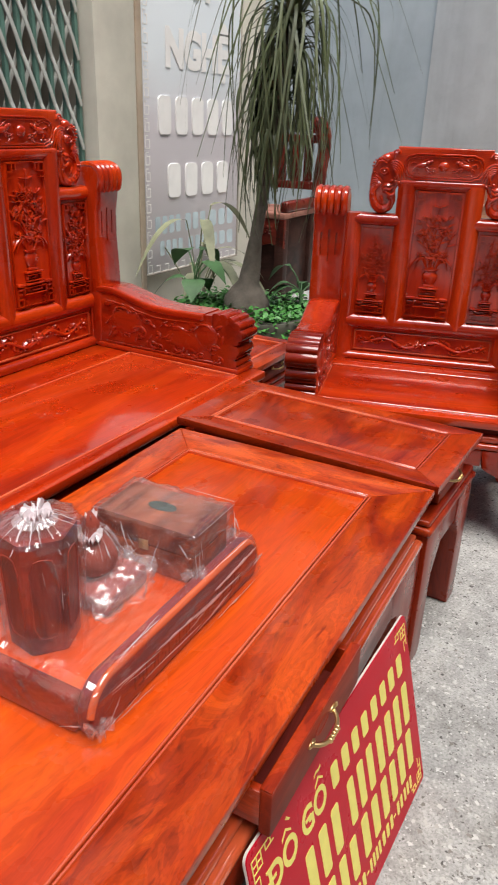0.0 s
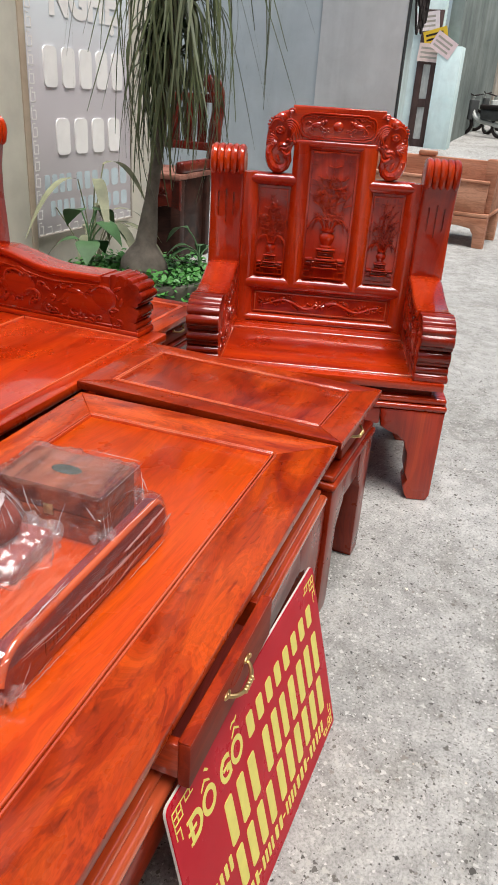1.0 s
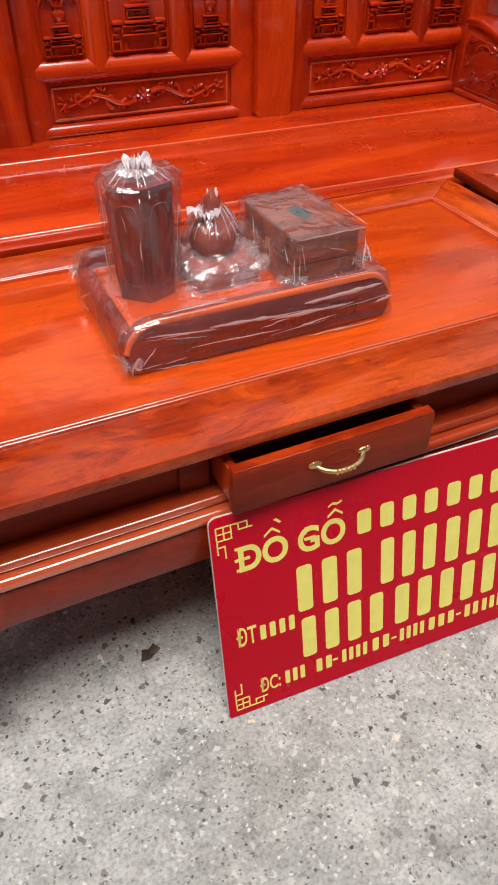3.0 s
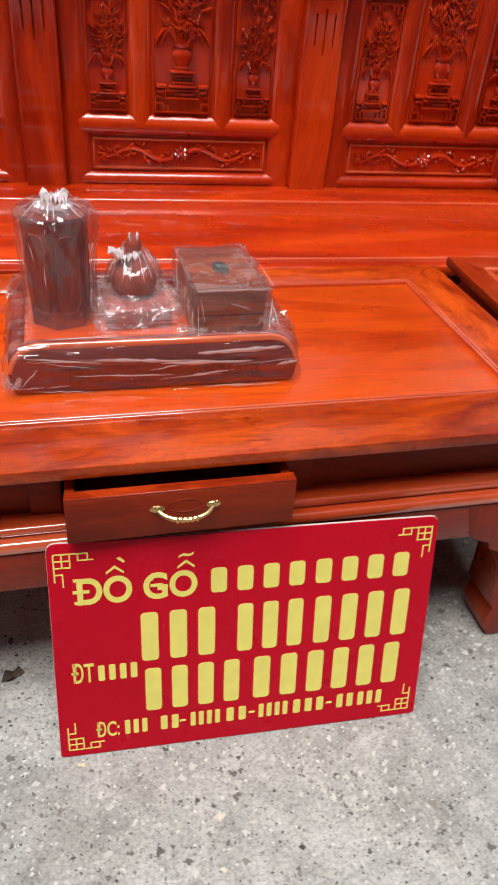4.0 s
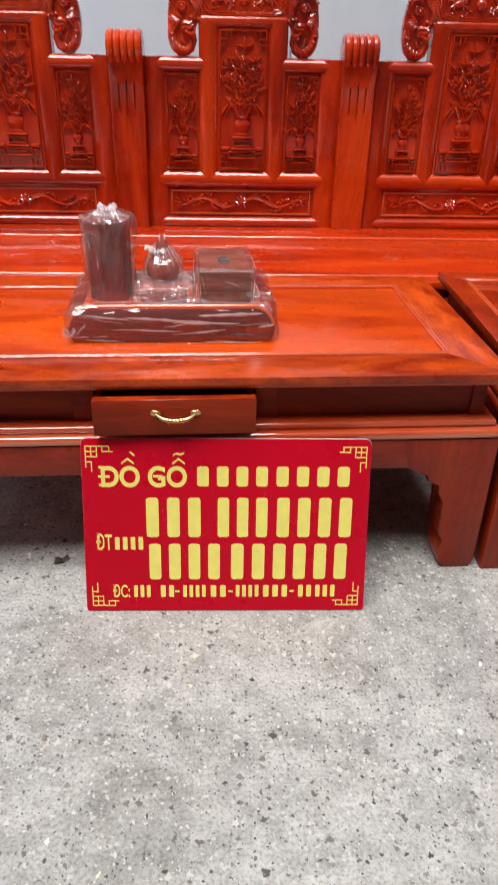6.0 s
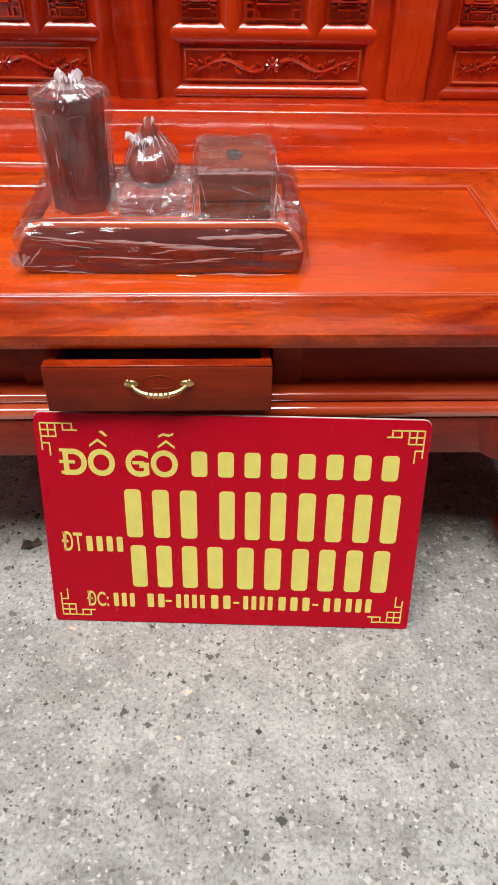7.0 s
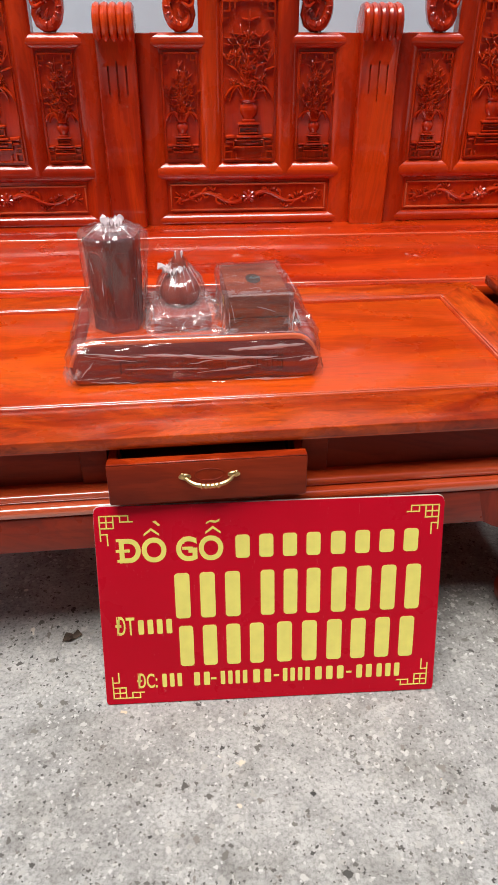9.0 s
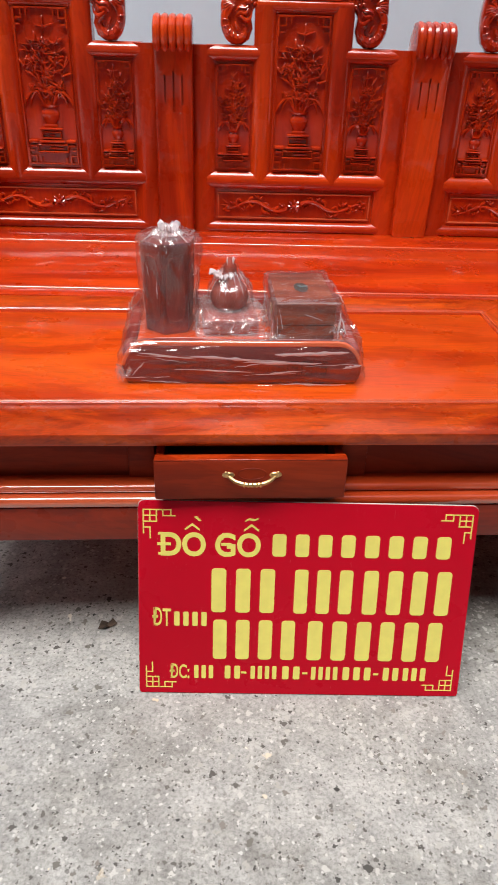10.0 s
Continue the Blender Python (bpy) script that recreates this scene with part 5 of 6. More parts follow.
def tea_tray():
    root = thing("tea_tray", KM @ Matrix.Translation((-0.004, 0, 0)) @ Matrix.Diagonal((0.985, 0.97, 1.25, 1)), "dark red wooden tray with fretwork front wrapped in clear plastic", "tray")
    a, d = 0.231, 0.295
    o = [(-a + 0.012, 0), (-a + 0.003, 0.009)] + [(-a + 0.046 * (1 - math.cos(radians(q))), 0.022 + 0.045 * math.sin(radians(q))) for q in range(0, 91, 15)]
    o = o + [(-x, z) for x, z in o[::-1]]
    fr = part("front_rail", prism(B(), o, 0, 0.03, "xz", 0.008, 3), BROWN, root, "rounded front rail with fretwork")
    b = B()
    for k in range(11):
        x = -0.14 + k * 0.028
        box(b, x, x + 0.022, -0.0012, 0.001, 0.036, 0.039, 0)
        box(b, x, x + 0.003, -0.0012, 0.001, 0.016, 0.036, 0)
        box(b, x + 0.009, x + 0.022, -0.0012, 0.001, 0.016, 0.019, 0)
        box(b, x + 0.019, x + 0.022, -0.0012, 0.001, 0.019, 0.03, 0)
        box(b, x + 0.010, x + 0.022, -0.0012, 0.001, 0.027, 0.030, 0)
    part("fretwork", b, PLATE, fr, "dark cut key pattern")
    part("back_rail", prism(B(), o, d - 0.03, d, "xz", 0.008, 3), BROWN, root)
    for s in (-1, 1):
        part("side_rail", box(B(), *sorted((s * a, s * (a - 0.024))), 0.03, d - 0.03, 0.0, 0.05, 0.008, 3), BROWN, root)
    curve = [Vector((x * 0.985, 0.006, z - 0.0035)) for x, z in o if z > 0.03]
    # The pale bead imitates the highlight along the rounded rail top.
    part("top_bead", tube(B(), curve, 0.0058, 10), EDGE, root, "rail edge with a highlight put into its pale colour")
    part("tray_board", box(B(), -a + 0.024, a - 0.024, 0.03, d - 0.03, 0.006, 0.045, 0.003), TABLE_WOOD[0], root, "glossy orange-red board")
    sk = crumple(shell(-a - 0.003, a + 0.004, -0.006, d + 0.006, 0.0, 0.0695, 44, 0.03), 0.0032, 24, 1.0, (0.2, 1, 1.3), 90)
    for v in sk.verts:
        if v.co.z < 0.03:
            k = 1 - v.co.z / 0.03
            v.co.x += k * (-0.005 if v.co.x < -0.1 else 0.002) * (1.8 if v.co.y < 0.04 else 1)
            v.co.y -= k * 0.001 if v.co.y < 0.1 else 0
            v.co.z = max(v.co.z, 0.001)
    wr = part("plastic_wrap", sk, LONG_FILM, root, "clear crinkled plastic", 8)
    wr.visible_shadow = False
    rng = random.Random(31)
    lines = [((-a + 0.03, -0.01, 0.05), (-0.06, -0.0102, 0.046), 1), ((-0.08, -0.0102, 0.047), (0.09, -0.0102, 0.041), 1), ((0.0, -0.0102, 0.018), (0.1, -0.0102, 0.022), 1),
             ((0.07, -0.0102, 0.004), (a - 0.03, -0.0102, 0.003), 1), ((-0.13, -0.0104, 0.028), (0.02, -0.0102, 0.024), 1), ((0.12, -0.0102, 0.034), (a - 0.01, -0.01, 0.038), 1)]
    for k in range(5):
        x, z, ln = rng.uniform(-a, a - 0.06), rng.uniform(0.008, 0.06), rng.uniform(0.02, 0.09)
        lines.append(((x, -0.01, z), (min(x + ln, a), -0.01, z + rng.uniform(-0.0104, 0.006)), 1))
    for k in range(3):
        x, ln = rng.uniform(-a, a - 0.16), rng.uniform(0.08, 0.16)
        lines.append(((x, rng.uniform(-0.004, 0.012), 0.0735), (x + ln, rng.uniform(-0.004, 0.012), 0.0735), 2))
    for k in range(6):
        y, z = rng.uniform(0.0, d - 0.05), rng.uniform(0.01, 0.06)
        lines.append(((-a - 0.008, y, z), (-a - 0.011, y + rng.uniform(0.02, 0.07), max(0.004, z - rng.uniform(0, 0.03))), 0))
    fold_lines(wr, lines, 2)
    # Wide white ribbons imitate the sky mirrored in the front film.
    fold_lines(wr, [((0.0, -0.0098, 0.04), (0.15, -0.0098, 0.038), 1), ((0.03, -0.01, 0.02), (0.12, -0.01, 0.026), 1), ((-a + 0.02, -0.012, 0.018), (-a + 0.045, -0.012, 0.04), 1), ((-0.1, -0.0098, 0.05), (0.03, -0.0098, 0.042), 1), ((-0.2, -0.0098, 0.055), (-0.09, -0.0098, 0.044), 1), ((0.06, -0.0098, 0.052), (0.2, -0.0098, 0.056), 1), ((0.19, -0.0098, 0.03), (a - 0.004, -0.0098, 0.036), 1)], 9, 0.0034)
    part("loose_corner", tied_top(B(), (-a + 0.006, -0.004, 0.012), 0.022, 5, 22, 0.016), CLOUDY, wr, "crumpled plastic bunched at a corner", 20)
    part("loose_corner", tied_top(B(), (-a + 0.008, d - 0.01, 0.03), 0.026, 6, 20, 0.012), CLOUDY, wr, "crumpled plastic bunched at a corner", 20)
    return root


tea_tray()


def hexagon(r, a0=0):
    return [(r * math.cos(radians(a0 + 60 * k)), r * math.sin(radians(a0 + 60 * k))) for k in range(6)]


def chopstick_holder():
    root = thing("wooden_canister", KM @ pose(-0.147, 0.15, 0.0577, 0, 0, 20) @ Matrix.Diagonal((1, 1, 0.94, 1)), "hexagonal dark red wooden canister wrapped in plastic on the tray", "canister")
    b = B()
    lo, hi = hexagon(0.049), hexagon(0.0555)
    vl = [b.verts.new((x, y, 0)) for x, y in lo]
    vh = [b.verts.new((x, y, 0.19)) for x, y in hi]
    vi = [b.verts.new((x * 0.86, y * 0.86, 0.19)) for x, y in hi]
    vb = [b.verts.new((x * 0.8, y * 0.8, 0.184)) for x, y in hi]
    b.faces.new(vl[::-1])
    b.faces.new(vb)
    for p, q in ((vl, vh), (vh, vi), (vi, vb)):
        for k in range(6):
            b.faces.new((p[k], p[(k + 1) % 6], q[(k + 1) % 6], q[k]))
    bmesh.ops.bevel(b, geom=[e for e in b.edges if abs(e.verts[0].co.z - e.verts[1].co.z) > 0.1], offset=0.003, segments=2, profile=0.5, affect="EDGES")
    part("body", b, BROWN, root, "hexagonal brown wooden body")
    for k in range(6):
        ov = [(0.018 * max(-1, min(1, 1.25 * math.cos(t))), 0.094 + 0.068 * max(-1, min(1, 1.12 * math.sin(t)))) for t in [radians(20 * j) for j in range(18)]]
        b = B()
        b.faces.new([b.verts.new((0.0431 + (z / 0.19) * 0.0057, x, z)) for x, z in ov])
        m = rz(60 * k + 30)
        if k == 0:
            plate = part("inset_panel", b, PLATE, root, "darker sunk panel")
            tube_b = tube(B(), [(0.0429 + (z / 0.19) * 0.0057, x, z) for x, z in ov + ov[:2]], 0.0013, 5)
            rim = part("panel_moulding", tube_b, BROWN, root)
            plate.matrix_basis = rim.matrix_basis = m
        else:
            b.free()
            share("inset_panel", plate, root, m)
            share("panel_moulding", rim, root, m)
    b = lathe(B(), [(0.055, 0.0), (0.055, 0.05), (0.057, 0.1), (0.059, 0.15), (0.06, 0.188), (0.052, 0.198), (0.034, 0.202), (0.012, 0.206)], n=30, cap=False)
    bmesh.ops.subdivide_edges(b, edges=b.edges[:], cuts=4, use_grid_fill=True)
    crumple(b, 0.0028, 26, 4.0, (1, 1, 0.3), 40)
    for v in b.verts:
        v.co.z = max(v.co.z, 0.001)
    wr = part("plastic_wrap", b, TALL_FILM, root, "clear plastic bag tied at the top", 8)
    wr.visible_shadow = False
    rng = random.Random(8)
    lines = []
    for k in range(13):
        t, z = rng.uniform(0, 6.28), rng.uniform(0.06, 0.185)
        lines.append(((0.0595 * math.cos(t), 0.0595 * math.sin(t), z), (0.0585 * math.cos(t + rng.uniform(-0.2, 0.2)), 0.0585 * math.sin(t), max(0.004, z - rng.uniform(0.015, 0.06))), 1))
    for k in range(17):
        t = 0.37 * k + rng.uniform(-0.1, 0.1)
        lines.append(((0.02 * math.cos(t), 0.02 * math.sin(t), 0.209), (0.058 * math.cos(t), 0.058 * math.sin(t), 0.194 - rng.uniform(0, 0.025)), 2))
    fold_lines(wr, lines, 3, 0.0009)
    b = B()
    prev = None
    for i in range(9):
        t = i / 8
        row = []
        for j in range(72):
            a = 2 * math.pi * j / 72
            f = noise.noise(Vector((math.cos(a) * 5, math.sin(a) * 5, t * 0.6)))
            q = 0.005 + 0.025 * t
            row.append(b.verts.new((q * math.cos(a), q * math.sin(a), 0.2085 - 0.009 * t ** 2.2 + 0.009 * f * t * (1.15 - t) + (0.0012 if j % 2 else -0.0012) * t)))
        if prev:
            for j in range(72):
                b.faces.new((prev[j], prev[(j + 1) % 72], row[(j + 1) % 72], row[j]))
        prev = row
    part("gathered_cap", b, CAP, wr, "wrinkled whitish plastic drawn together", 60)
    part("tuft", tied_top(B(), (0.004, 0, 0.2), 0.026, 3, 40, 0.02), TUFT, wr, "gathered whitish plastic", 60)
    return root


chopstick_holder()


def gourd():
    root = thing("gourd_toothpick_holder", KM @ pose(-0.026, 0.152, 0.0577, 0, 0, 3) @ Matrix.Diagonal((1, 1, 0.95, 1)), "small turned wooden gourd on a block wrapped in plastic", "ornament")
    part("block", box(B(), -0.055, 0.055, -0.055, 0.045, 0, 0.036, 0.008, 3), BROWN, root, "dark wooden block")
    part("gourd", lathe(B(), [(0.012, 0.034), (0.026, 0.038), (0.036, 0.05), (0.039, 0.064), (0.034, 0.082), (0.022, 0.098), (0.016, 0.108), (0.013, 0.118), (0.014, 0.124), (0.009, 0.134), (0.004, 0.143), (0.0015, 0.147)], (0, 0.01, 0), 28), GOURD, root, "turned brown wooden gourd")
    b = crumple(shell(-0.058, 0.058, -0.058, 0.05, 0.0, 0.036, 16, 0.014), 0.0055, 26, 7.0, (1, 1, 1), 46, 0.00005, 0.8)
    for v in b.verts:
        v.co.z = max(v.co.z, 0.001)
    wr = part("plastic_wrap", b, CLOUDY, root, "crumpled cloudy plastic", 6)
    wr.visible_shadow = False
    rng = random.Random(14)
    lines = []
    for k in range(5):
        x, z = rng.uniform(-0.064, 0.05), rng.uniform(0.005, 0.042)
        lines.append(((x, -0.066, z), (x + rng.uniform(-0.015, 0.03), -0.066, max(0.003, z + rng.uniform(-0.02, 0.008))), 1))
        x, y = rng.uniform(-0.06, 0.05), rng.uniform(-0.06, 0.04)
        lines.append(((x, y, 0.0445), (x + rng.uniform(-0.025, 0.025), y + rng.uniform(-0.025, 0.025), 0.0445), 2))
        y = rng.uniform(-0.06, 0.04)
        lines.append(((-0.068, y, rng.uniform(0.01, 0.04)), (-0.068, y + rng.uniform(-0.02, 0.02), rng.uniform(0.003, 0.03)), 0))
    fold_lines(wr, lines, 5, 0.001)
    b = lathe(B(), [(0.043, 0.045), (0.044, 0.064), (0.04, 0.085), (0.028, 0.102), (0.019, 0.116), (0.016, 0.128)], (0, 0.01, 0), 26, False)
    bmesh.ops.subdivide_edges(b, edges=b.edges[:], cuts=4, use_grid_fill=True)
    crumple(b, 0.002, 34, 2.0)
    wr = part("plastic_wrap", b, FILM, root, "twisted clear plastic", 8)
    wr.visible_shadow = False
    lines = []
    for k in range(14):
        t = 0.45 * k + rng.uniform(-0.12, 0.12)
        for (r0, z0), (r1, z1) in (((0.019, 0.118), (0.032, 0.1)), ((0.032, 0.1), (0.044, 0.08 - 0.01 * rng.random()))):
            lines.append(((r0 * math.cos(t), 0.01 + r0 * math.sin(t), z0), (r1 * math.cos(t), 0.01 + r1 * math.sin(t), z1), 1))
    fold_lines(wr, lines, 15, 0.0009)
    part("twisted_tip", tied_top(B(), (0, 0.01, 0.124), 0.012, 4, 24, 0.02), TUFT, wr, "bright twisted plastic tip", 60)
    part("tuft", tied_top(B(), (-0.014, 0.004, 0.104), 0.027, 9, 36, 0.012), TUFT, wr, "gathered whitish plastic", 60)
    return root


gourd()


def tissue_box():
    root = thing("tissue_box", KM @ pose(0.1127, 0.127, 0.0577, 0, 0, 1) @ Matrix.Diagonal((0.93, 0.89, 1.03, 1)), "brown wooden tissue box wrapped in clear plastic on the tray", "box")
    part("body", box(B(), -0.06, 0.06, -0.104, 0.104, 0.0, 0.046, 0.003), BOX_WOOD, root, "brown wooden lower half")
    part("lid", box(B(), -0.06, 0.06, -0.104, 0.104, 0.0475, 0.088, 0.003), BOX_WOOD, root, "brown wooden lid with a slot")
    o = [(0.015 * math.cos(radians(30 * k)), 0.031 * math.sin(radians(30 * k))) for k in range(12)]
    part("slot", prism(B(), o, 0.0878, 0.0886, "xy"), DARKGREEN, root, "oval opening with a dark green lining")
    part("clasp", box(B(), -0.0625, -0.06, -0.01, 0.01, 0.038, 0.056, 0.0012), BRASS, root, "small brass clasp")
    b = crumple(shell(-0.068, 0.068, -0.114, 0.112, 0.0, 0.09, 18, 0.008), 0.003, 26, 5.0, (1, 1, 1), 60, 0.0002)
    for v in b.verts:
        v.co.z = max(v.co.z, 0.001)
        if v.co.x > 0.06:
            v.co.x += 0.012 * max(0, noise.noise(v.co * 20))
    wr = part("plastic_wrap", b, FILM, root, "clear crinkled plastic", 8)
    wr.visible_shadow = False
    part("loose_corner", tied_top(B(), (-0.064, -0.108, 0.02), 0.03, 7, 20, 0.014), CLOUDY, wr, "crumpled plastic bunched at a corner", 20)
    part("loose_corner", tied_top(B(), (0.066, -0.1, 0.03), 0.026, 8, 20, 0.014), CLOUDY, wr, "crumpled plastic bunched at a corner", 20)
    rng = random.Random(17)
    lines = [((-0.062, -0.1165, 0.093), (0.0, -0.117, 0.0935), 1), ((-0.02, -0.117, 0.0935), (0.066, -0.117, 0.0935), 1), ((0.0705, -0.112, 0.094), (0.0705, 0.0, 0.094), 2)]
    for k in range(5):
        x, z = rng.uniform(-0.066, 0.05), rng.uniform(0.01, 0.088)
        lines.append(((x, -0.118, z), (x + rng.uniform(-0.02, 0.04), -0.118, max(0.004, z - rng.uniform(0.0, 0.04))), 1))
        y, z = rng.uniform(-0.11, 0.07), rng.uniform(0.01, 0.088)
        lines.append(((0.074, y, z), (0.078, y + rng.uniform(-0.02, 0.05), max(0.004, z - rng.uniform(0.0, 0.05))), 0))
        lines.append(((-0.072, y, z), (-0.074, y + rng.uniform(-0.02, 0.05), max(0.004, z - rng.uniform(0.0, 0.05))), 0))
    for k in range(4):
        sx = 1 if k % 2 else -1
        z = rng.uniform(0.03, 0.09)
        lines.append(((sx * 0.068, -0.114, z), (sx * rng.uniform(0.06, 0.084), -0.12, max(0.003, z - rng.uniform(0.02, 0.07))), 1))
    fold_lines(wr, lines, 6, 0.001)
    return root


DARKGREEN = plain("dark_green_lining", (0.015, 0.032, 0.03), 0.7)
tissue_box()

# ---------------------------------------------------------------- along the shop front
def folding_gate(x0, x1, label):
    """Folding lattice gate: upright channels with crossing flat bars."""
    root = thing("folding_gate", pose(x0, YW + 0.06, 0), label, "gate")
    n = max(3, round((x1 - x0) / 0.085))
    step = (x1 - x0) / n
    for k in range(n + 1):
        b = box(B(), k * step - 0.011, k * step + 0.011, -0.012, 0.012, 0.02, 3.6, 0.004, 2)
        part("upright", b, GREEN, root)
    src = {}
    for k in range(n):
        for j in range(18):
            z = 0.1 + j * 0.2
            for s in (-1, 1):
                if s not in src:
                    ps = smooth_path([(0, 0.017 * s, 0), (step / 2, 0.021 * s, 0.1 * s), (step, 0.017 * s, 0.2 * s)], 3)
                    src[s] = part("lattice_bar", tube(B(), ps, 0.011, 6, (1, 0.35)), GREY_STEEL, root)
                    src[s].matrix_basis = Matrix.Translation((k * step, 0, z if s > 0 else z + 0.2))
                elif z > 0.6:
                    share("lattice_bar", src[s], root, Matrix.Translation((k * step, 0, z if s > 0 else z + 0.2)))
    part("bottom_track", box(B(), -0.02, x1 - x0 + 0.02, -0.03, 0.03, 0, 0.02, 0.002), GREY_STEEL, root)
    part("top_track", box(B(), -0.02, x1 - x0 + 0.02, -0.03, 0.03, 3.6, 3.68, 0.002), GREY_STEEL, root)
    return root


folding_gate(1.43, 2.05, "green steel folding lattice gate drawn half open")
folding_gate(-1.83, -1.04, "green steel folding lattice gate")


def wall_board():
    root = thing("painted_board", pose(-0.04, YW + 0.018, -0.03), "pale lilac advertising board with raised white letters", "sign")
    m, n, l, b = material("faded_lilac_board")
    v = coords(n, l)
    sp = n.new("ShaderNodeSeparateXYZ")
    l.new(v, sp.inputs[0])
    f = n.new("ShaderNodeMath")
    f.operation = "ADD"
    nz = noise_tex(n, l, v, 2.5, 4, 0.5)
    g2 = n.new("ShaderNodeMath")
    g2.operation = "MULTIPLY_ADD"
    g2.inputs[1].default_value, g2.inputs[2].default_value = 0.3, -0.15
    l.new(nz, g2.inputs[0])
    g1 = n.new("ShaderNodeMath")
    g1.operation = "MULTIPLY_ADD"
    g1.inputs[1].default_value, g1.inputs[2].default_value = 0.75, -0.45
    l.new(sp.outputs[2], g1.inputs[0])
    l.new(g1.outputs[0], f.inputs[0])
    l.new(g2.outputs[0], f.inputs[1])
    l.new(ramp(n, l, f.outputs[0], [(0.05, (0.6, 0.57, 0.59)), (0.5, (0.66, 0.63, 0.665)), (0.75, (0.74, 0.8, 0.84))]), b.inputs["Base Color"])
    b.inputs["Roughness"].default_value = 0.45
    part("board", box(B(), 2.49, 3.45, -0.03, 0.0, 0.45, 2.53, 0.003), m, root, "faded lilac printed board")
    for x0, x1, z0, z1 in ((2.478, 2.49, 0.438, 2.53), (3.45, 3.462, 0.438, 2.53), (2.49, 3.45, 0.438, 0.45)):
        part("frame", box(B(), x0, x1, -0.036, 0.0, z0, z1, 0.002), DULL, root)
    WHITE = plain("raised_white_letters", (0.88, 0.87, 0.85), 0.5, var=0.05, scale=10)
    lettering("NGHỆ", root, WHITE, 2.69, 3.32, 1.555, 0.185, -0.034, 0.055)
    lettering("MỸ", root, WHITE, 2.83, 3.18, 1.905, 0.185, -0.034, 0.055)
    print_bars(root, WHITE, ((2.62, 3.36, 5),), 1.205, 1.40, -0.03, 0.3, 0.008)
    print_bars(root, WHITE, ((2.7, 3.32, 4),), 0.865, 1.05, -0.03, 0.3, 0.008)
    PB = plain("pale_blue_print", (0.5, 0.6, 0.64), 0.5)
    print_bars(root, PB, ((2.58, 2.82, 4), (2.87, 3.08, 3), (3.13, 3.4, 3)), 0.665, 0.765, -0.03, 0.3, 0.001)
    print_bars(root, PB, ((2.62, 2.84, 4), (2.9, 3.1, 3), (3.15, 3.4, 3)), 0.54, 0.625, -0.03, 0.3, 0.001)
    b = B()
    for k in range(24):
        z = 0.45 + k * 0.085
        for x0, x1, a, c in ((2.505, 2.545, 0, 0.006), (2.539, 2.545, 0, 0.05), (2.518, 2.539, 0.044, 0.05), (2.505, 2.511, 0.0, 0.07), (2.505, 2.53, 0.064, 0.07)):
            box(b, x0, x1, -0.0312, -0.029, z + a, z + c, 0)
    for k in range(11):
        x = 2.56 + k * 0.082
        for x0, x1, a, c in ((0, 0.06, 0, 0.006), (0.054, 0.06, 0, 0.04), (0.02, 0.054, 0.034, 0.04)):
            box(b, x + x0, x + x1, -0.0312, -0.029, 0.45 + a, 0.45 + c, 0)
    part("fret_border", b, WHITE, root, "printed key-pattern border")
    return root


wall_board()


# ---------------------------------------------------------------- planter with a ponytail palm
LEAF = plain("dry_green_palm_leaf", (0.085, 0.105, 0.045), 0.5, var=0.5, scale=3)
WEED = plain("bright_green_weed", (0.06, 0.22, 0.04), 0.5, var=0.4, scale=30)
BROAD = plain("broad_green_leaf", (0.055, 0.13, 0.045), 0.65, var=0.35, scale=9)
SOIL_RING = wall_paint("mossy_grey_concrete", (0.07, 0.07, 0.05), (0.14, 0.135, 0.1), 0.4)
PX, PY = 2.5, 1.835
root = thing("planter", pose(PX, PY - 0.02, 0), "round grey concrete planter of soil behind the armchair", "planter")
part("wall", lathe(B(), [(0.36, 0), (0.37, 0.27), (0.38, 0.3), (0.375, 0.315), (0.335, 0.315), (0.33, 0.28), (0.33, 0.2)], n=40, cap=False), SOIL_RING, root, "weathered concrete ring")
part("soil", lathe(B(), [(0.005, 0.285), (0.2, 0.28), (0.331, 0.262)], n=32), SOIL, root, "dark soil")


